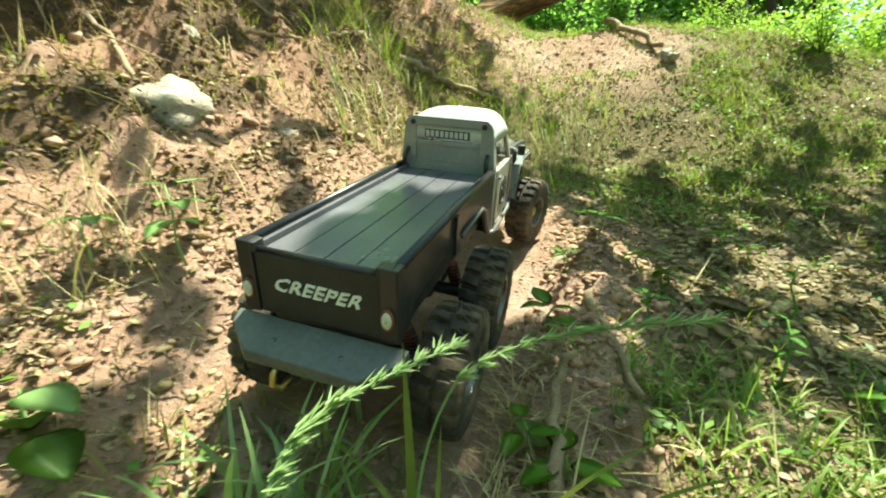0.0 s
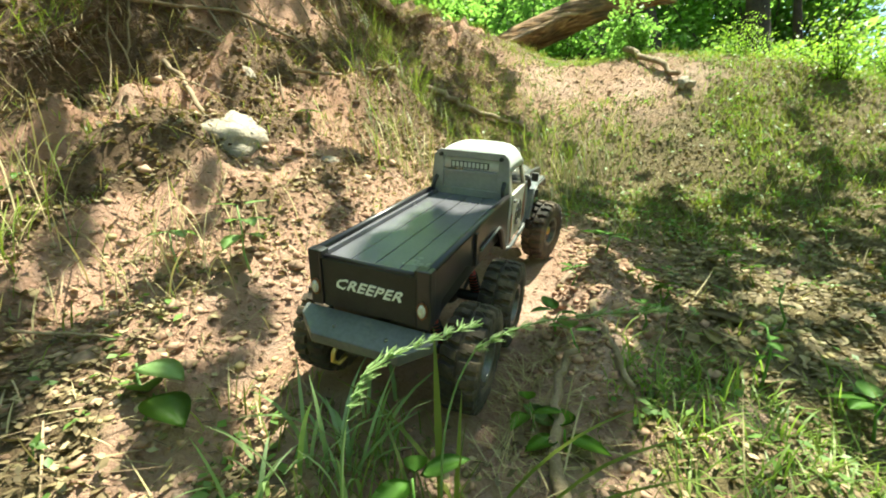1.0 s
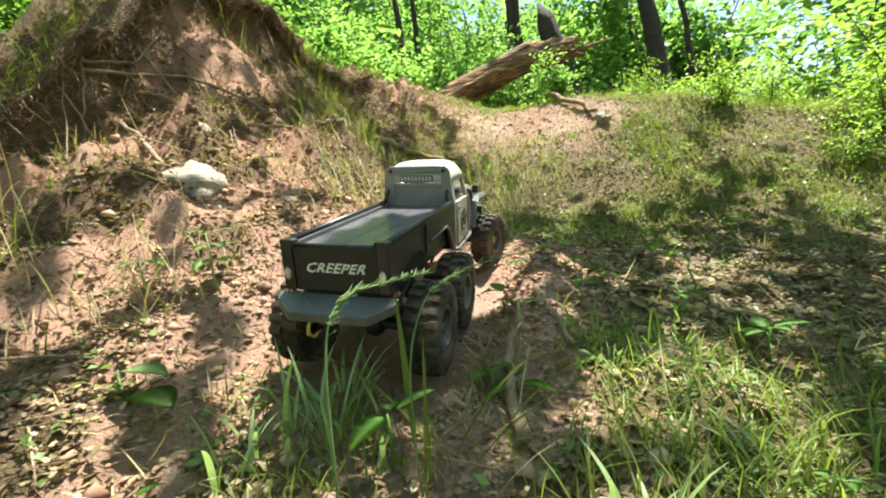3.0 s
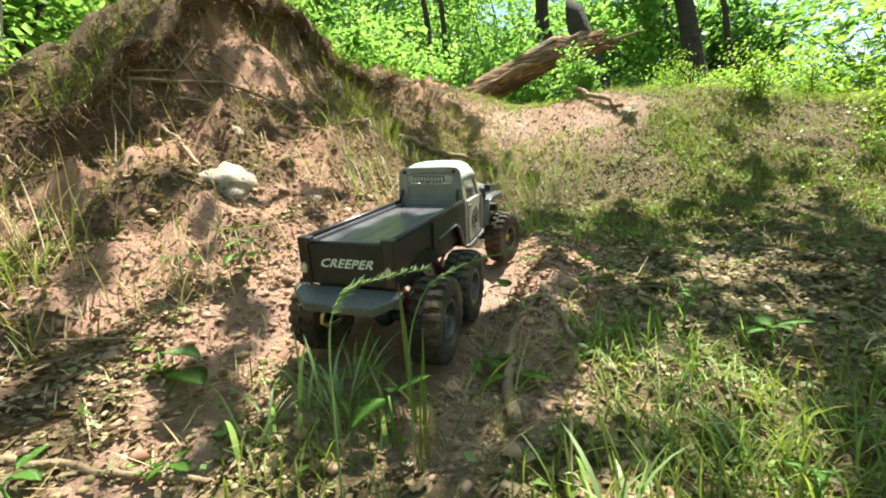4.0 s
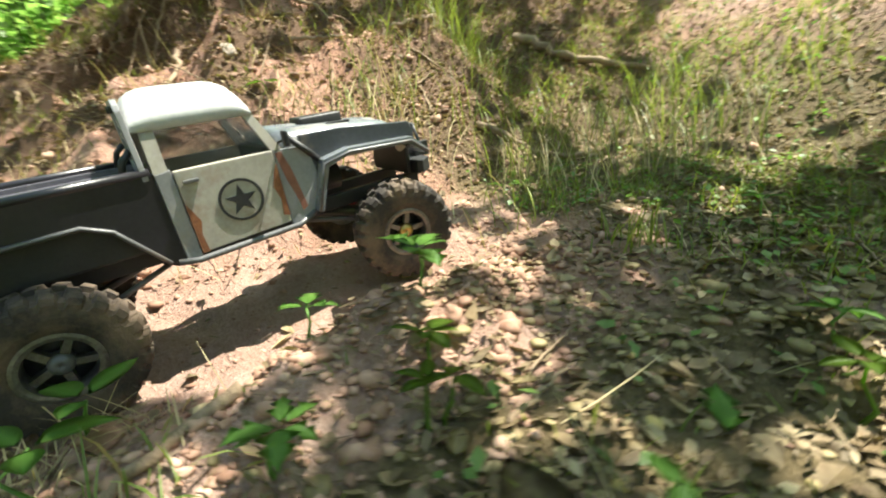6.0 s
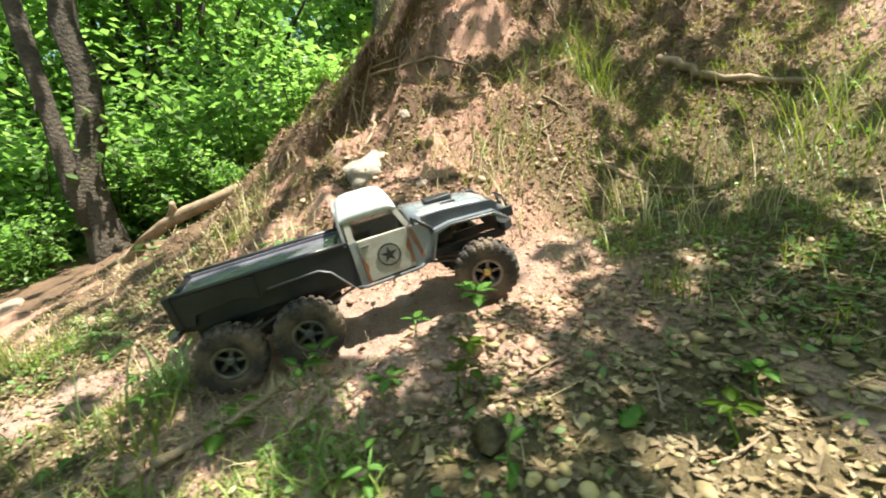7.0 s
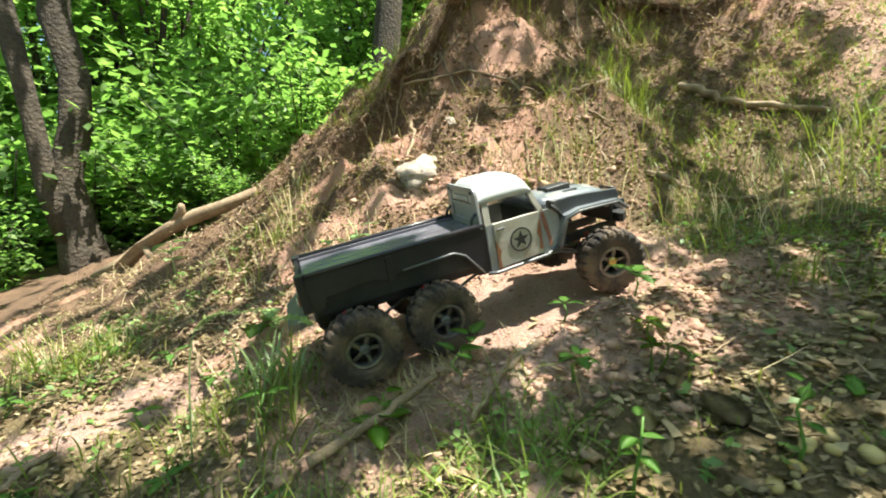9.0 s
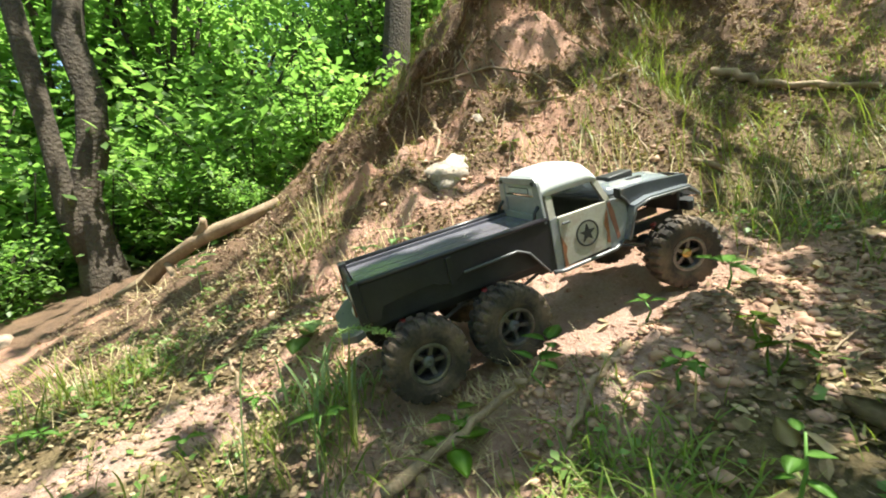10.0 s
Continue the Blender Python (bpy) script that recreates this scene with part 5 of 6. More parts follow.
tagged(part("leaf_litter", dead_leaves(6000, rng, -0.75, 0.16, -0.85, -0.14, lambda x, y: foot_of_bank(x, y) + 0.12 * track_clear(x, y), 0.012), None, smooth=False), "curled brown dead leaves at the foot of the bank", "leaf litter", kind="stuff")
tagged(part("leaf_crumbs", low_leaves("leaf_crumbs", 9000, -0.8, 0.2, -0.9, -0.1, lambda x, y: foot_of_bank(x, y) + 0.15 * track_clear(x, y), 0.010, "dead", 0.003, 0.0), None, smooth=False), "crumbled brown leaf mould at the foot of the bank", "leaf litter", kind="stuff")
tagged(part("seedlings", low_leaves("seedlings", 5000, -0.8, 0.2, -0.9, -0.2, lambda x, y: 0.5 * foot_of_bank(x, y), 0.014, "seedling", 0.010, 0.0), None, smooth=False), "low mat of small green seedlings at the foot of the bank", "seedlings", kind="stuff")

tagged(part("leaf_litter", dead_leaves(15000, rng, -1.15, -0.25, -0.5, 1.9, lambda x, y: 0.1 + 0.85 * litter(x, y), 0.0125), None, smooth=False), "dark brown leaf litter caught in strips on the bank", "leaf litter", kind="stuff")

ICO = bmesh.new()
bmesh.ops.create_icosphere(ICO, subdivisions=2, radius=1.0)
ICO_V = np.array([v.co[:] for v in ICO.verts])
ICO_F = np.array([[v.index for v in f.verts] for f in ICO.faces])
ICO.free()
ICO1 = bmesh.new()
bmesh.ops.create_icosphere(ICO1, subdivisions=1, radius=1.0)
ICO1_V = np.array([v.co[:] for v in ICO1.verts])
ICO1_F = np.array([[v.index for v in f.verts] for f in ICO1.faces])
ICO1.free()


ICO3 = bmesh.new()
bmesh.ops.create_icosphere(ICO3, subdivisions=4, radius=1.0)
ICO3_V = np.array([v.co[:] for v in ICO3.verts])
ICO3_F = np.array([[v.index for v in f.verts] for f in ICO3.faces])
ICO3.free()
# a broken block rather than a ball
ICO3_V = np.sign(ICO3_V) * np.abs(ICO3_V) ** 0.62
ICO3_V *= 1 + 0.22 * fractal(ICO3_V[:, 0] + 3, ICO3_V[:, 1] + ICO3_V[:, 2] * 1.7, 0.7, 4, 91)[:, None]


def lump(rng, rough, flat, V=ICO_V, sharp=0.0):
    """Unit stone: an uneven flattened ball; sharp breaks its faces up."""
    if sharp:
        V = V * (1 + rng.normal(0, sharp, (len(V), 1)))
    k = rng.normal(0, 1, (5, 3))
    d = 1 + rough * sum(np.sin(V @ k[i] * (1.2 + i) + i) / (1.5 + i) for i in range(5))
    return V * d[:, None] * np.array([1.0, rng.uniform(0.65, 1.0), flat])


def stones(name, x, y, size, rng, mat, rough, flat, sink=0.3, V=ICO1_V, F=ICO1_F, sharp=0.10):
    vs, fs = [], []
    z = height(x, y)
    for i in range(len(x)):
        a = rng.uniform(0, 6.28)
        c, s = math.cos(a), math.sin(a)
        v = lump(rng, rough, flat * rng.uniform(0.7, 1.2), V, sharp) * size[i]
        v = np.stack([v[:, 0] * c - v[:, 1] * s, v[:, 0] * s + v[:, 1] * c, v[:, 2]], -1)
        vs.append(v + np.array([x[i], y[i], z[i] + size[i] * flat * (1 - 2 * sink) * 0.9]))
        fs.append(F + i * len(V))
    me = bpy.data.meshes.new(name)
    v, f = np.concatenate(vs), np.concatenate(fs)
    me.vertices.add(len(v))
    me.vertices.foreach_set("co", v.astype(np.float32).ravel())
    me.loops.add(f.size)
    me.loops.foreach_set("vertex_index", f.ravel().astype(np.int32))
    me.polygons.add(len(f))
    me.polygons.foreach_set("loop_start", np.arange(0, f.size, 3, dtype=np.int32))
    me.update(calc_edges=True)
    me.materials.append(MAT[mat])
    return me


def gravel_bed(x, y):
    """Where the rain has washed the stones out: east of the truck, below the ridge of earth."""
    n = fractal(x, y, 0.14, 3, 97)
    bed = smoothstep(0.22, 0.36, x + 0.12 * n) * smoothstep(0.95, 0.62, x) * smoothstep(-0.12, 0.06, y + 0.2 * n) * smoothstep(0.85, 0.5, y)
    return np.clip(bed * (0.34 + 1.1 * n), 0, 1)


gx, gy = scatter(5200, rng, 0.12, 1.0, -0.9, 0.9, lambda x, y: (0.12 + 0.6 * gravel_bed(x, y)) * track_clear(x, y))
tagged(part("gravel", stones("gravel", gx, gy, np.minimum(rng.lognormal(-6.0, 0.5, len(gx)), 0.007), rng, "pebble", 0.24, 0.6), None, smooth=False), "small brown and grey pebbles bedded in the soil", "gravel", kind="stuff")
gx, gy = scatter(2300, rng, 0.2, 0.95, -0.15, 0.85, gravel_bed)
tagged(part("gravel", stones("gravel", gx, gy, np.clip(rng.lognormal(-5.35, 0.40, len(gx)), 0.0025, 0.012), rng, "pebble", 0.14, 0.62, 0.46, ICO_V, ICO_F, 0.025), None), "washed-out bed of rounded olive and tan pebbles", "gravel", kind="stuff")
gx, gy = scatter(560, rng, 0.16, 0.85, 0.22, 1.0, lambda x, y: 0.25 + 0.75 * (fractal(x, y, 0.2, 3, 95) > 0.0))
tagged(part("gravel", stones("gravel", gx, gy, np.clip(rng.lognormal(-4.95, 0.40, len(gx)), 0.004, 0.015), rng, "pebble", 0.22, 0.42, 0.5, ICO_V, ICO_F, 0.06), None, smooth=False), "flat brown stones and chunks of earth on the slope", "gravel", kind="stuff")
tagged(part("leaf_litter", dead_leaves(3600, rng, 0.16, 0.95, 0.2, 1.1, lambda x, y: 0.8 + 0 * x, 0.015), None, smooth=False), "curled brown dead leaves among the flat stones", "leaf litter", kind="stuff")
gx, gy = scatter(3800, rng, -0.75, 0.2, -0.85, -0.12, lambda x, y: (0.25 + 0.75 * foot_of_bank(x, y)) * track_clear(x, y))
tagged(part("gravel", stones("gravel", gx, gy, np.clip(rng.lognormal(-5.6, 0.42, len(gx)), 0.002, 0.010), rng, "pebble", 0.16, 0.6, 0.46, ICO_V, ICO_F, 0.03), None), "brown pebbles bedded in the track at the foot of the bank", "gravel", kind="stuff")
gx, gy = scatter(9000, rng, -1.3, 0.5, -1.0, 2.3, lambda x, y: (0.25 + 0.75 * (1 - litter(x, y))) * track_clear(x, y))
tagged(part("soil_clods", stones("soil_clods", gx, gy, np.minimum(rng.lognormal(-5.85, 0.6, len(gx)), 0.018), rng, "clod", 0.26, 0.7, 0.35, sharp=0.2), None, smooth=False), "crumbled clods of pink sandy soil", "soil", kind="stuff")
gx, gy = scatter(4200, rng, -1.2, -0.24, -0.55, 2.0, lambda x, y: 0.25 + 0.75 * (fractal(x * 1.6, y * 0.6, 0.22, 3, 45) > -0.03))
tagged(part("soil_clods", stones("soil_clods", gx, gy, np.minimum(rng.lognormal(-5.35, 0.5, len(gx)), 0.016), rng, "bank_clod", 0.34, 0.6, 0.5, ICO_V, ICO_F, sharp=0.12), None, smooth=False), "broken lumps of earth and turf lying over the bank", "soil", kind="stuff")
gx = np.concatenate([rng.normal(0.232, 0.055, 1700), rng.normal(0.2, 0.035, 120)])
gy = np.concatenate([rng.uniform(-0.06, 0.48, 1700), rng.uniform(-0.62, -0.2, 120)])
tagged(part("soil_clods", stones("soil_clods", gx, gy, np.minimum(rng.lognormal(-6.0, 0.65, len(gx)), 0.013), rng, "clod", 0.34, 0.62, 0.46, ICO_V, ICO_F, sharp=0.15), None, smooth=False), "crumbled ridge of earth along the wheel rut", "soil", kind="stuff")


gx, gy = rng.uniform(-0.38, 0.42, 2300), rng.uniform(-0.4, 0.85, 2300)
tagged(part("soil_crumbs", stones("soil_crumbs", gx, gy, np.minimum(rng.lognormal(-5.7, 0.6, 2300), 0.012) * np.where((np.abs(gx) < 0.15) & (gy < 0.5), 0.55, 1.0), rng, "clod", 0.35, 0.6, 0.45, sharp=0.3), None, smooth=False), "fine crumbs of reddish soil along the wheel track", "soil", kind="stuff")


def stone_thing(name, x, y, size, label, category, mat, group="", rough=0.12, flat=0.7, seed=1, turn=0.0, sub=ICO_V, face=ICO_F, sink=0.3, sharp=0.0):
    r = np.random.default_rng(seed)
    me = mesh_of(name, lump(r, rough, flat, sub, sharp) * size, [tuple(int(i) for i in f) for f in face])
    ob = part(name, me, mat, smooth=not sharp)
    ob.matrix_basis = stand(x, y, turn, size * flat * (1 - 2 * sink))
    return tagged(ob, label, category, group)


ROCKS = ((-0.60, 0.16, 0.086, 0.62), (-0.70, 0.30, 0.020, 0.6), (-0.44, 0.30, 0.026, 0.5), (-1.35, -1.50, 0.10, 0.6), (0.175, 0.245, 0.022, 0.7))
for i, (x, y, s, f) in enumerate(ROCKS):
    stone_thing("rock", x, y, s, "pale weathered sandstone rock half buried in the bank" if i < 3 else "brown rounded rock sunk in the soil", "rock", "rock" if i < 3 else "brown_rock", "pale rocks" if i < 3 else "", 0.16, f, 62 + i, 0.5 + i * 1.3, ICO3_V, ICO3_F, sink=0.74 if i else 0.62)

ochre = random.Random(8)
OCHRE = [(0.486, 0.279, 0.015), (0.488, 0.241, 0.0135), (0.499, 0.177, 0.0145), (0.516, 0.289, 0.0165), (0.547, 0.269, 0.016), (0.423, 0.343, 0.013), (0.569, 0.262, 0.012), (0.502, 0.255, 0.012), (0.53, 0.31, 0.012), (0.50, 0.205, 0.012)]
for k in range(26):
    OCHRE.append((ochre.gauss(0.52, 0.08), ochre.gauss(0.24, 0.13), ochre.uniform(0.006, 0.011)))
for i, (x, y, s) in enumerate(OCHRE):
    stone_thing("stone", x, y, s * 0.66, "smooth rounded ochre stone lying on the leaf litter", "stone", "ochre", "ochre stones", 0.06, 0.75, 200 + i, ochre.uniform(0, 6))


# ---------------------------------------------------------------- weeds and single plants
def leaf_blade(length, width, lobes=0, fold=0.18, droop=0.25, n=9):
    """One leaf lying along +x from its stalk, folded at the midrib, with toothed or lobed edges."""
    bm = bmesh.new()
    mid, left, right = [], [], []
    for i in range(n):
        f = i / (n - 1)
        w = width / 2 * (math.sin(math.pi * min(1, f * 1.02) ** 0.75) ** 0.8 if 0 < f < 1 else 0.02)
        if lobes:
            w *= 0.72 + 0.38 * math.cos(f * lobes * 2 * math.pi)
        x, z = length * f, -droop * length * f * f
        mid.append(bm.verts.new((x, 0, z)))
        left.append(bm.verts.new((x + 0.1 * w, w, z + fold * w)))
        right.append(bm.verts.new((x + 0.1 * w, -w, z + fold * w)))
    for i in range(n - 1):
        bm.faces.new((mid[i], mid[i + 1], left[i + 1], left[i]))
        bm.faces.new((mid[i], right[i], right[i + 1], mid[i + 1]))
    bmesh.ops.solidify(bm, geom=bm.faces[:], thickness=0.0004)
    return bm


def weed(x, y, tall, leaf, count, label, seed, mat="weed", lobes=0, spread=0.9, lean=(0, 0), tiers=1, group="broad-leaved weeds"):
    r = random.Random(seed)
    t = thing("weed", Matrix.Translation(on_ground(x, y)), label, "weed", group)
    top = V3((lean[0], lean[1], tall))
    pts = [top * f + V3((0, 0, -0.01 * (1 - f))) + V3((r.gauss(0, 0.004), r.gauss(0, 0.004), 0)) for f in (0, 0.35, 0.7, 1)]
    part("stem", tube(pts, [0.0022, 0.0019, 0.0015, 0.001], 6), mat, t)
    for k in range(count):
        f = 1.0 if tiers == 1 else 0.35 + 0.65 * (k % tiers + 1) / tiers
        s = leaf * r.uniform(0.75, 1.2)
        ob = part("leaf", leaf_blade(s, s * (0.62 if not lobes else 0.8), lobes, r.uniform(0.08, 0.3), r.uniform(0.05, 0.35)), mat, t)
        ob.matrix_basis = Matrix.Translation(top * f) @ Matrix.Rotation(2 * math.pi * k / count + r.uniform(-0.4, 0.4), 4, "Z") @ Matrix.Rotation(-r.uniform(-0.15, 0.5) * spread, 4, "Y") @ Matrix.Translation((leaf * 0.12, 0, 0))
    return t


weed(-0.305, -0.10, 0.11, 0.050, 8, "tall pale weed with round sunlit leaves on bare soil", 1, "weed_pale", tiers=3, spread=0.35)
weed(-0.39, -0.16, 0.06, 0.040, 5, "small pale weed with round leaves on bare soil", 2, "weed_pale", spread=0.35)
weed(-0.82, -0.64, 0.13, 0.062, 8, "tall pale weed with round sunlit leaves on bare soil", 3, "weed_pale", tiers=3)
weed(0.235, 0.26, 0.045, 0.040, 6, "small green seedling with toothed leaves by the rut", 4, lobes=3)
weed(0.297, 0.105, 0.030, 0.030, 6, "small green seedling with toothed leaves by the rut", 5, lobes=3)
weed(0.185, 0.165, 0.035, 0.030, 5, "small green seedling with toothed leaves by the rut", 6, lobes=3)
weed(0.177, 0.0, 0.035, 0.036, 3, "low weed with broad dull-green leaves", 7)
weed(0.20, -0.03, 0.035, 0.042, 3, "low weed with broad dull-green leaves", 71)
weed(0.205, -0.155, 0.030, 0.044, 3, "low weed with broad yellow-green leaves", 8, "leaf_bright", tiers=2)
weed(0.165, -0.135, 0.040, 0.036, 3, "low weed with broad yellow-green leaves", 9, "leaf_bright", tiers=2)
weed(0.10, -0.30, 0.060, 0.046, 3, "low weed with broad heart-shaped green leaves", 10)
weed(0.50, 0.21, 0.085, 0.020, 4, "thin upright weed with small yellow leaves", 11, tiers=3)
weed(0.443, 0.065, 0.085, 0.022, 5, "thin upright weed with small yellow leaves", 12, tiers=3)
weed(-0.205, -0.325, 0.030, 0.066, 2, "low weed with large dark green leaves", 13, "leaf")
weed(-0.255, -0.31, 0.026, 0.085, 1, "low weed with one large pale yellowing leaf", 131, "weed_pale", spread=0.4)
weed(-0.53, 0.34, 0.045, 0.040, 3, "small bright yellow-green seedling on the bank", 14, "leaf_yellow")
weed(0.55, 0.05, 0.05, 0.045, 5, "low weed with broad pale green leaves in the grass", 15)
wr = random.Random(77)
for k in range(22):
    x, y = wr.uniform(0.28, 1.15), wr.uniform(-0.6, 1.1)
    if math.hypot(x - 0.5, y - 0.22) > 0.16:
        weed(x, y, wr.uniform(0.02, 0.05), wr.uniform(0.018, 0.034), wr.randint(3, 6), "low weed with broad green leaves in the grass", 100 + k, wr.choice(("weed", "weed", "leaf_yellow")), wr.choice((0, 3)))
for k in range(14):
    weed(wr.uniform(-0.55, 0.25), wr.uniform(-1.0, -0.4), wr.uniform(0.015, 0.04), wr.uniform(0.018, 0.032), wr.randint(3, 6), "low weed with broad green leaves by the track", 140 + k, "weed", wr.choice((0, 3)))


def tuft(x, y, count, tall, wide, label, seed, mat="grass", lean=0.5, blade=(0.0016, 0.0036)):
    r = np.random.default_rng(seed)
    count = int(count * 1.5)
    if x < -0.4:
        tall *= 0.72
    xx, yy = r.normal(x, wide, count), r.normal(y, wide, count)
    me = strips("grass_tuft", on_slope(xx, yy, -0.004), np.stack([r.uniform(0, 6.28, count), r.uniform(0.03, lean, count)], -1), tall * r.uniform(0.55, 1.2, count), r.uniform(*blade, count), r.uniform(0.3, 1.5, count), mat, 6)
    return tagged(part("grass_tuft", me, None), label, "grass", "tufts of grass", "stuff")


TUFTS = ((-0.27, -0.76, 46, 0.15, 0.04), (-0.49, 0.62, 40, 0.15, 0.06), (-0.52, 0.95, 110, 0.24, 0.06), (-0.60, 0.78, 50, 0.18, 0.06), (-0.10, 1.38, 60, 0.24, 0.08), (0.05, 1.20, 50, 0.22, 0.09),
         (-0.62, -0.28, 40, 0.17, 0.05), (-0.54, -0.36, 24, 0.13, 0.05), (-0.88, -0.22, 20, 0.17, 0.05), (-0.25, 0.85, 60, 0.17, 0.08), (-0.18, 1.05, 80, 0.19, 0.09), (0.20, 1.35, 60, 0.17, 0.10), (-0.36, 0.52, 50, 0.14, 0.06),
         (0.42, -0.32, 60, 0.09, 0.06), (0.52, -0.16, 60, 0.08, 0.06), (0.60, -0.34, 60, 0.10, 0.07), (0.62, -0.03, 50, 0.07, 0.06), (-1.12, 0.45, 70, 0.22, 0.09), (-1.10, 0.85, 110, 0.24, 0.12), (-1.15, 0.15, 60, 0.18, 0.08),
         (0.30, -0.27, 40, 0.07, 0.05), (0.46, -0.24, 40, 0.08, 0.05), (0.25, -0.42, 40, 0.07, 0.06), (0.10, -0.54, 40, 0.07, 0.06), (0.78, 0.10, 60, 0.08, 0.06), (0.85, -0.05, 60, 0.09, 0.08), (0.05, 0.66, 40, 0.09, 0.06), (0.27, 0.60, 34, 0.07, 0.025), (0.06, -0.27, 40, 0.06, 0.04), (0.10, -0.33, 40, 0.07, 0.05), (0.03, -0.36, 30, 0.06, 0.04), (-0.30, -0.66, 26, 0.10, 0.03),
         (-0.98, 1.28, 120, 0.26, 0.10), (-0.80, 1.15, 80, 0.22, 0.08), (-0.30, -0.62, 40, 0.09, 0.06), (-0.10, -0.26, 30, 0.05, 0.05), (0.02, -0.40, 40, 0.05, 0.05))
for i, (x, y, c, h, w) in enumerate(TUFTS):
    tuft(x, y, c, h, w, "loose tuft of long green grass blades", 300 + i)
for i, (x, y, c, h) in enumerate(((-0.62, -0.26, 22, 0.22), (-0.42, -0.17, 34, 0.15), (-0.36, -0.10, 22, 0.13), (-0.30, 0.55, 30, 0.18), (-0.45, 0.36, 30, 0.17), (0.10, 1.0, 26, 0.2), (-0.05, 0.8, 30, 0.17))):
    tuft(x, y, c, h, 0.06, "tuft of tall pale flowering grass", 400 + i, "straw", 0.3)
# broad pale blades growing on the track behind the truck
for i, (x, y, c, h) in enumerate(((-0.02, -0.305, 9, 0.10), (0.02, -0.265, 9, 0.11), (-0.05, -0.335, 7, 0.09), (0.06, -0.30, 6, 0.08), (0.005, -0.225, 5, 0.07), (0.33, -0.33, 8, 0.09), (0.44, -0.22, 8, 0.08))):
    tuft(x, y, c, h, 0.022, "tuft of broad pale grass blades on the track", 450 + i, "blade", 0.55, (0.0045, 0.0078))


def fallen_leaf(x, y, size, turn, mat, label, seed):
    r = random.Random(seed)
    ob = part("fallen_leaf", leaf_blade(size, size * 0.62, r.choice((0, 0, 3)), r.uniform(0.1, 0.4), r.uniform(-0.2, 0.3)), mat)
    ob.matrix_basis = stand(x, y, turn, 0.008)
    return tagged(ob, label, "leaf", "fallen leaves")


FALLEN = ((0.418, 0.067, 0.046, 1.0, "straw"), (0.405, 0.12, 0.034, 2.2, "straw"), (0.466, 0.363, 0.060, 0.4, "weed"), (0.452, 0.204, 0.072, 1.9, "dead"), (0.193, -0.12, 0.042, 2.5, "weed_pale"), (0.395, 0.01, 0.040, 0.3, "straw"),
          (0.55, 0.33, 0.055, 2.8, "straw"), (0.36, 0.20, 0.030, 1.2, "straw"), (0.30, -0.06, 0.035, 0.1, "straw"), (0.50, -0.10, 0.045, 2.0, "straw"), (0.35, 0.30, 0.028, 2.9, "straw"), (0.60, 0.15, 0.05, 1.4, "straw"), (-0.10, -0.36, 0.03, 1.0, "straw"))
for i, (x, y, s, a, mt) in enumerate(FALLEN):
    fallen_leaf(x, y, s, a, mt, {"straw": "pale tan fallen leaf lying on the ground", "weed": "fresh green fallen leaf lying on the ground", "weed_pale": "pale green fallen leaf lying on the ground", "dead": "dark curled fallen leaf on the mud"}[mt], 800 + i)
def seed_stalk(points, label, seed, head=0.5):
    """A bowed grass stalk with a feathery seed head along its outer part."""
    q = np.random.default_rng(seed)
    t = thing("grass_stalk", Matrix.Identity(4), label, "grass", "flowering grass stalks")
    pts = [V3(p) for p in points]
    fine = []
    for k in range(25):
        f = k / 24 * (len(pts) - 1)
        i = min(len(pts) - 2, int(f))
        a, b = pts[max(i - 1, 0)], pts[min(i + 2, len(pts) - 1)]
        u = f - i
        fine.append(pts[i] * (1 - u) + pts[i + 1] * u + (pts[i] - a + pts[i + 1] - b) * (0.25 * u * (1 - u)))
    part("stem", tube(fine, [0.0013 - 0.0008 * k / 24 for k in range(25)], 6), "blade", t)
    n = 220
    at = q.uniform(head, 1.0, n)
    o = np.array([fine[int(a * 24)] for a in at]) + q.normal(0, 0.0012, (n, 3))
    way = np.array(fine[-1] - fine[12])
    az = math.atan2(way[1], way[0])
    part("seed_head", strips("seed_head", o, np.stack([q.normal(az, 0.35, n), q.uniform(0.9, 1.7, n)], -1), q.uniform(0.007, 0.014, n), q.uniform(0.0012, 0.0026, n), q.uniform(-0.2, 0.3, n), "blade", 2), None, t, "feathery green seed head")


seed_stalk([tuple(on_ground(0.10, -0.40)), (0.098, -0.395, 0.02), (0.100, -0.380, 0.078), (0.112, -0.345, 0.095), (0.153, -0.270, 0.099)], "bowed flowering grass stalk by the track", 1, 0.45)
seed_stalk([tuple(on_ground(0.13, -0.31)), (0.130, -0.308, 0.0), (0.150, -0.280, 0.080), (0.225, -0.250, 0.106), (0.295, -0.232, 0.112)], "bowed flowering grass stalk by the track", 2, 0.5)
# long blades that bow across the start of the way
r0 = np.random.default_rng(500)
bx = np.array([0.108, 0.135, 0.150, 0.125, 0.165, 0.14, 0.185, 0.115])
by = np.array([-0.265, -0.300, -0.270, -0.262, -0.290, -0.325, -0.255, -0.31])
long_blades = strips("grass_tuft", on_slope(bx, by, -0.005), np.array([[2.2, 0.02], [1.7, 0.15], [0.5, 0.55], [3.0, 0.6], [0.2, 0.7], [1.2, 0.08], [0.35, 0.6], [2.6, 0.35]]), np.array([0.17, 0.15, 0.20, 0.19, 0.22, 0.14, 0.20, 0.15]), np.array([0.009, 0.006, 0.006, 0.007, 0.0055, 0.004, 0.006, 0.0045]), np.array([0.12, 0.25, 0.9, 0.9, 0.8, 0.2, 1.0, 0.6]), "grass", 8)
tagged(part("grass_tuft", long_blades, None), "few long bowed grass blades by the track", "grass", "tufts of grass", "stuff")


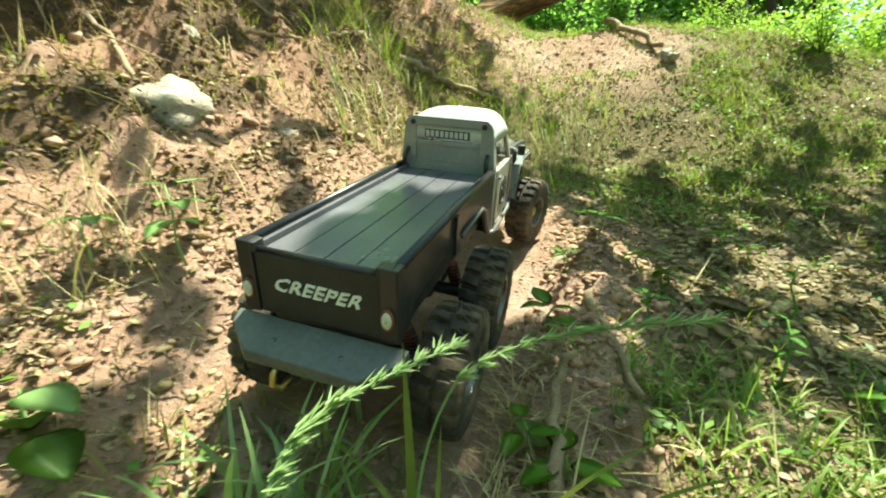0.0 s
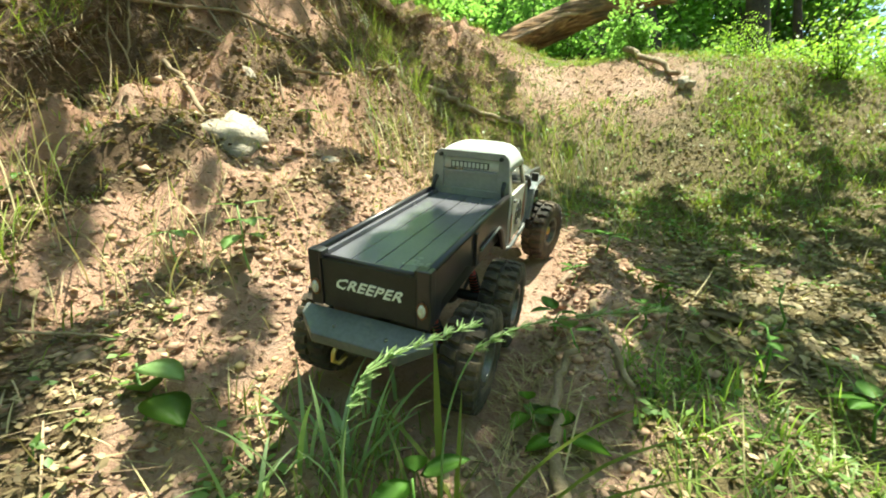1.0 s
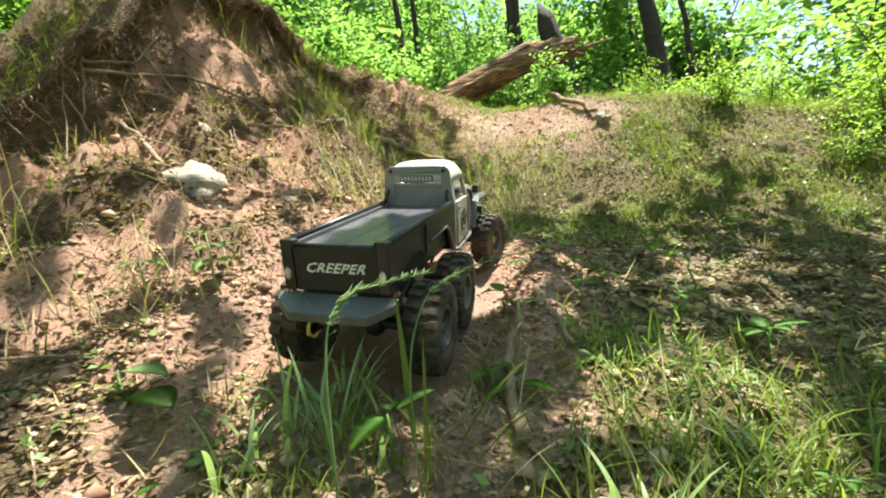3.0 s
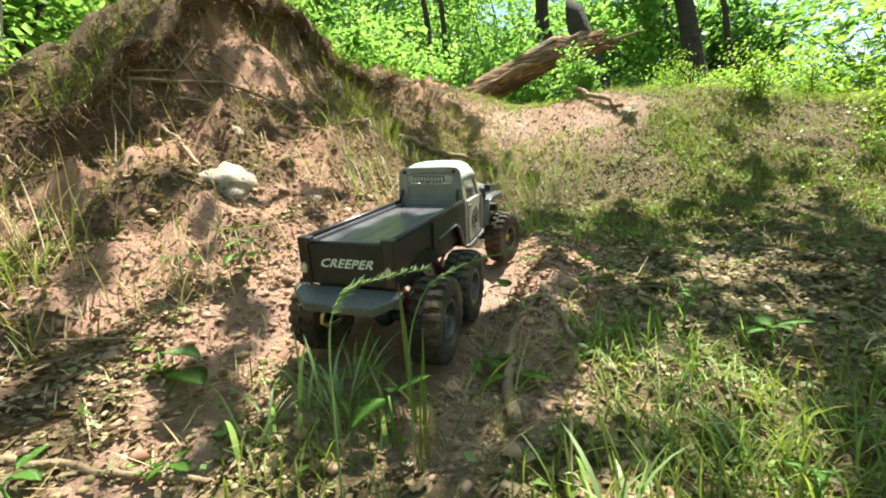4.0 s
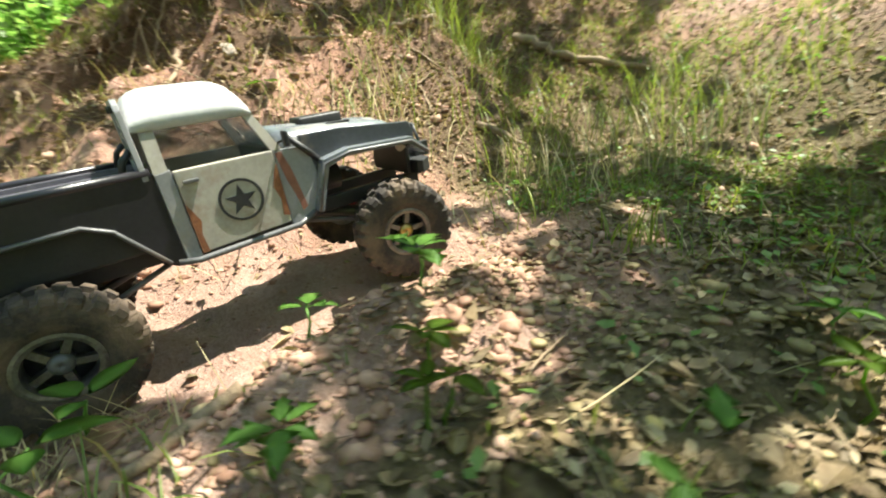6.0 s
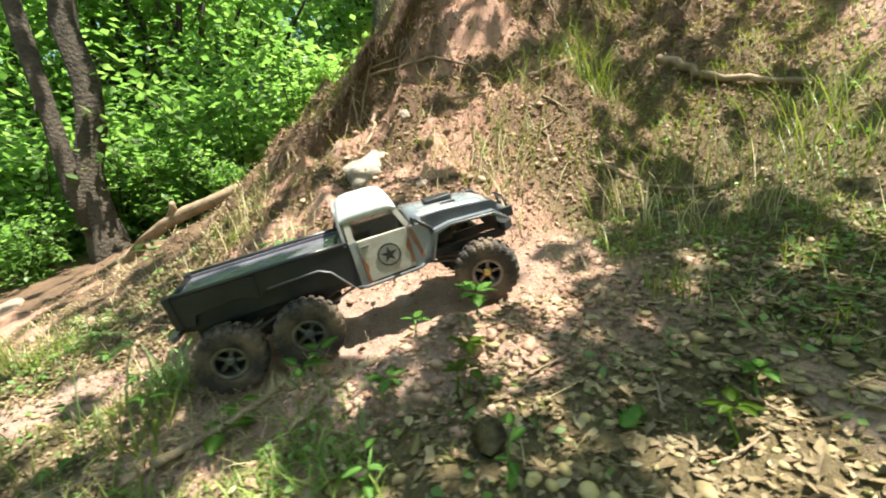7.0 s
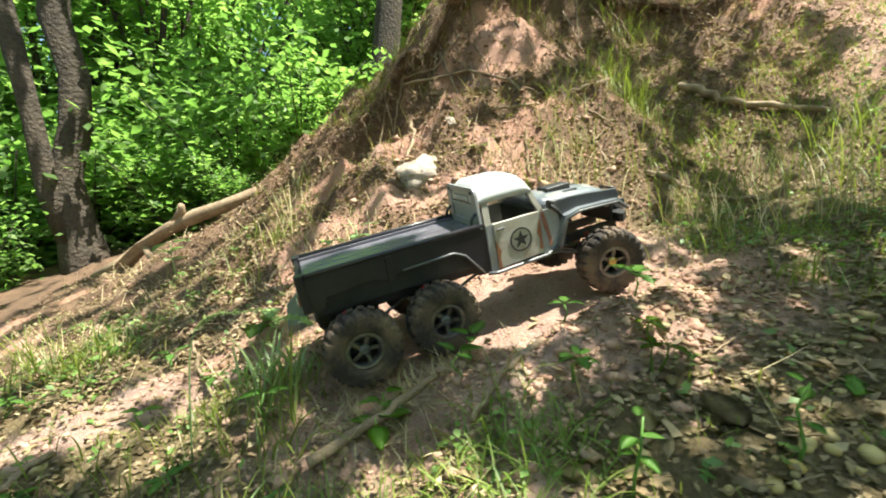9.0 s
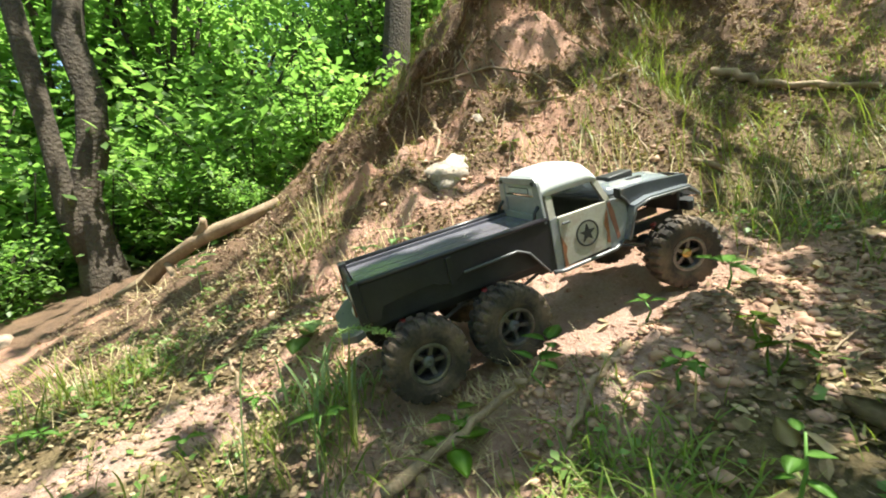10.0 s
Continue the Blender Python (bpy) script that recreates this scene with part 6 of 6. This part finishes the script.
# ---------------------------------------------------------------- dead wood
def stick(points, r0, r1, label, category="stick", mat="root", group="sticks on the slope", name="stick", sides=8, drape=True, up=0.0):
    pts = []
    rr = random.Random(int(1000 * (points[0][0] + 3)))
    n = 12
    seg = len(points) - 1
    for k in range(n + 1):
        f = k / n * seg
        i = min(seg - 1, int(f))
        p = V3(points[i]).lerp(V3(points[i + 1]), f - i)
        p += V3((rr.gauss(0, r0 * 0.5), rr.gauss(0, r0 * 0.5), rr.gauss(0, r0 * 0.3)))
        pts.append(p)
    ob = part(name, tube(pts, [r0 + (r1 - r0) * k / n for k in range(n + 1)], sides, None, 0.3), mat)
    return tagged(ob, label, category, group)


def lie(x, y, up=0.006):
    return tuple(on_ground(x, y, up))


stick([lie(-1.105, 0.096, 0.03), lie(-1.01, 0.26, 0.035), lie(-0.905, 0.46, 0.03), lie(-0.77, 0.577, 0.03), lie(-0.66, 0.62, 0.01)], 0.0075, 0.004, "long thin grey-brown branch lying on the bank")
stick([lie(-0.90, 0.21, 0.03), lie(-0.767, 0.179, 0.045), lie(-0.545, 0.06, 0.012)], 0.0075, 0.005, "crooked dead root beside the pale rock")
stick([lie(-1.018, 0.374, 0.02), lie(-0.908, 0.40, 0.03), lie(-0.653, 0.36, 0.01)], 0.005, 0.003, "thin crooked branch on the bank")
stick([lie(-1.03, 0.205, 0.02), lie(-0.99, 0.34, 0.03), lie(-1.0, 0.466, 0.02)], 0.0045, 0.003, "thin crooked branch on the bank")
stick([lie(-0.68, 0.46, 0.02), lie(-0.60, 0.58, 0.012)], 0.006, 0.004, "short bleached stick on the bank")
stick([lie(0.215, -0.24, 0.016), lie(0.20, -0.16, 0.022), lie(0.19, -0.085, 0.026), lie(0.205, -0.05, 0.03)], 0.0085, 0.004, "weathered grey stick beside the rut")
stick([lie(0.215, 0.10, 0.006), lie(0.245, 0.02, 0.006), lie(0.275, -0.04, 0.006)], 0.006, 0.004, "weathered grey stick beside the rut")
stick([lie(-0.30, -0.48, 0.006), lie(-0.16, -0.44, 0.006), lie(-0.06, -0.40, 0.006)], 0.005, 0.003, "thin brown stick lying on the track")
stick([lie(0.15, -0.78, 0.01), lie(0.05, -0.66, 0.012), lie(0.0, -0.60, 0.01)], 0.009, 0.005, "weathered grey stick beside the rut")
stick([lie(-0.55, 0.86, 0.015), lie(-0.60, 0.74, 0.015)], 0.009, 0.006, "short bleached stick on the bank")
stick([lie(-0.62, 1.30, 0.03), lie(-0.40, 1.34, 0.02), lie(-0.18, 1.5, 0.02)], 0.016, 0.010, "bleached root lying across the top of the slope")
stick([lie(-0.28, 0.80, 0.01), lie(-0.17, 0.95, 0.012), lie(-0.10, 1.08, 0.01)], 0.009, 0.006, "bleached root lying across the top of the slope")
stick([lie(0.27, 2.28, 0.05), lie(0.42, 1.98, 0.04), lie(0.50, 1.82, 0.02)], 0.018, 0.012, "pale fallen branch at the crest")
stone_thing("driftwood_stump", 0.53, 1.76, 0.032, "small bleached stump end on the grassy slope", "stump", "rock", "", 0.3, 0.9, 333, 0.4, ICO3_V, ICO3_F)
twig = random.Random(31)
for k in range(46):
    x, y, a, ln = twig.uniform(0.2, 0.95), twig.uniform(-0.6, 0.85), twig.uniform(0, 3.14), twig.uniform(0.03, 0.10)
    stick([lie(x, y, 0.005), lie(x + ln * math.cos(a), y + ln * math.sin(a), 0.006)], twig.uniform(0.0016, 0.0036), 0.0012, "thin dry twig on the leaf litter", "twig", "root", "twigs", "twig", 6)
for k in range(26):
    x, y, a, ln = twig.uniform(-0.95, -0.2), twig.uniform(-0.7, 1.2), twig.uniform(0, 3.14), twig.uniform(0.05, 0.16)
    stick([lie(x, y, 0.008), lie(x + ln * math.cos(a), y + ln * math.sin(a), 0.01)], twig.uniform(0.002, 0.0045), 0.0015, "thin dry twig on the bank", "twig", "root", "twigs", "twig", 6)
# fine debris that speckles the bare soil
dx_, dy_ = scatter(15000, rng, -1.25, 0.55, -0.85, 2.2, lambda x, y: 0.75 * track_clear(x, y))
n = len(dx_)
debris = strips("soil_debris", on_slope(dx_, dy_, 0.0025), np.stack([rng.uniform(0, 6.28, n), rng.uniform(1.35, 1.7, n)], -1), rng.uniform(0.008, 0.035, n), rng.uniform(0.0010, 0.0034, n), rng.uniform(-0.3, 0.3, n), "humus", 2)
tagged(part("soil_debris", debris, None), "dark bark chips and needles strewn over the soil", "leaf litter", kind="stuff")
# fine root fibres and dead grass combed down the bank
fx, fy = scatter(5200, rng, -1.25, -0.2, -0.7, 2.1, lambda x, y: 0.35 + 0.6 * smoothstep(-0.5, -0.95, x))
n = len(fx)
fibres = strips("root_fibres", on_slope(fx, fy, 0.002), np.stack([rng.normal(0.0, 0.7, n), rng.uniform(1.0, 2.1, n)], -1), rng.uniform(0.03, 0.12, n), rng.uniform(0.0012, 0.0032, n), rng.uniform(-0.3, 0.7, n), "fibre", 4)
tagged(part("root_fibres", fibres, None), "fine brown roots and dead grass trailing down the bank", "roots", kind="stuff")
# roots hanging out of the eroded lip of the bank
for k in range(46):
    y = twig.uniform(-0.35, 1.9)
    x = -1.02 + twig.gauss(0, 0.05) + 0.25 * max(0, y - 1.0)
    ln = twig.uniform(0.06, 0.2)
    p0, p1 = on_ground(x, y, 0.0), on_ground(x + ln * 0.9, y + twig.gauss(0, 0.05), 0.01)
    stick([tuple(p0), tuple(p0.lerp(p1, 0.5) + V3((0, 0, 0.02))), tuple(p1)], twig.uniform(0.002, 0.006), 0.0015, "exposed root hanging out of the eroded bank", "root", "root", "exposed roots", "root", 6)


def turf_edge():
    """The sod that overhangs the eroded lip of the bank."""
    xs = np.linspace(-1.30, -0.72, 60)
    pts, rad = [], []
    q = np.random.default_rng(66)
    for y in np.arange(-0.05, 2.05, 0.04):
        h = height(xs, np.full(60, y))
        k = int(np.argmax((h[:-6] - h[6:])))
        pts.append((xs[k] + 0.028 + 0.014 * q.normal(), y, float(h[k]) - 0.015 + 0.008 * q.normal()))
        rad.append(0.026 * q.uniform(0.3, 1.9) * min(1.0, 0.3 + (y + 0.05) * 2, 0.3 + (2.05 - y) * 2))
    pts = [tuple(np.mean([pts[max(0, i - 1)], pts[i], pts[min(len(pts) - 1, i + 1)]], axis=0)) for i in range(len(pts))]
    t = thing("turf_edge", Matrix.Identity(4), "dark overhanging sod with trailing roots along the lip of the bank", "turf")
    part("sod", tube(pts, rad, 12, None, 1.1), "turf", t)
    n = 2600
    k = q.integers(0, len(pts), n)
    o = np.array(pts)[k] + q.normal(0, 0.02, (n, 3)) + np.array([0.012, 0, 0.0])
    part("root_fringe", strips("root_fringe", o, np.stack([q.normal(0, 0.6, n), q.uniform(1.3, 2.3, n)], -1), q.uniform(0.03, 0.13, n), q.uniform(0.001, 0.0028, n), q.uniform(0.0, 0.9, n), "fibre", 4), None, t, "fine trailing brown roots")
    o = np.array(pts)[k] + q.normal(0, 0.025, (n, 3)) + np.array([-0.015, 0, 0.012])
    part("grass", strips("grass", o[:900], np.stack([q.normal(0, 1.0, 900), q.uniform(0.1, 1.2, 900)], -1), q.uniform(0.04, 0.12, 900), q.uniform(0.0014, 0.003, 900), q.uniform(0.3, 1.6, 900), "grass", 4), None, t, "loose green grass")


turf_edge()


def fallen_log():
    """Broken rotten log on the crest, with a splintered end and a spur."""
    t = thing("fallen_log", Matrix.Translation((-0.06, 0.05, 0.02)), "fallen rotten log with orange splintered wood on the crest", "log")
    pts = [V3((-0.85, 2.62, 1.20)), V3((-0.45, 2.70, 1.34)), V3((-0.1, 2.76, 1.46)), V3((0.2, 2.80, 1.55)), V3((0.42, 2.84, 1.60)), V3((0.56, 2.86, 1.60))]
    part("trunk", tube(pts, [0.09, 0.10, 0.105, 0.10, 0.085, 0.045], 18, None, 1.3), "rotten", t)
    bm = bmesh.new()
    q = random.Random(4)
    for k in range(14):
        a = q.uniform(0, 6.28)
        o = V3((0.44, 2.84 + 0.06 * math.cos(a), 1.59 + 0.07 * math.sin(a)))
        tube([o, o + V3((0.10, 0, 0.0)), o + V3((q.uniform(0.15, 0.26), 0.02 * math.cos(a), q.uniform(-0.05, 0.05)))], [0.020, 0.014, 0.002], 5, bm)
    part("splinters", bm, "rotten", t, "torn orange splinters")
    part("spur", tube([(0.48, 2.86, 1.57), (0.65, 2.88, 1.58), (0.86, 2.90, 1.61)], [0.022, 0.015, 0.005], 8, None, 0.3), "root", t, "thin broken side branch")


fallen_log()


def snag():
    t = thing("dead_snag", Matrix.Translation(on_ground(0.42, 3.62)), "broken grey dead tree trunk behind the log", "tree trunk")
    bm = tube([(0.05, 0, -0.4), (0.03, 0, 0.0), (0.0, 0.0, 0.4), (-0.06, 0.0, 0.8), (-0.12, 0.02, 1.15), (-0.17, 0.02, 1.34)], [0.16, 0.13, 0.108, 0.098, 0.085, 0.012], 14, None, 0.6)
    part("trunk", bm, "bark", t)


snag()


def bent_branch():
    t = thing("fallen_branch", Matrix.Identity(4), "thick bare sunlit branch leaning on the end of the bank", "branch")
    part("limb", tube([(-1.50, -1.10, -0.04), (-1.42, -0.98, 0.03), (-1.34, -0.88, 0.11), (-1.27, -0.76, 0.18), (-1.22, -0.64, 0.235), (-1.18, -0.52, 0.28), (-1.14, -0.40, 0.33)], [0.034, 0.031, 0.028, 0.027, 0.026, 0.025, 0.018], 12, None, 0.7), "root", t)
    part("stub", tube([(-1.26, -0.73, 0.20), (-1.23, -0.70, 0.25), (-1.20, -0.69, 0.28)], [0.025, 0.018, 0.012], 8, None, 0.3), "root", t)
    part("stub", tube([(-1.34, -0.87, 0.12), (-1.27, -0.83, 0.06), (-1.22, -0.82, 0.01)], [0.022, 0.016, 0.008], 8, None, 0.3), "root", t)


bent_branch()
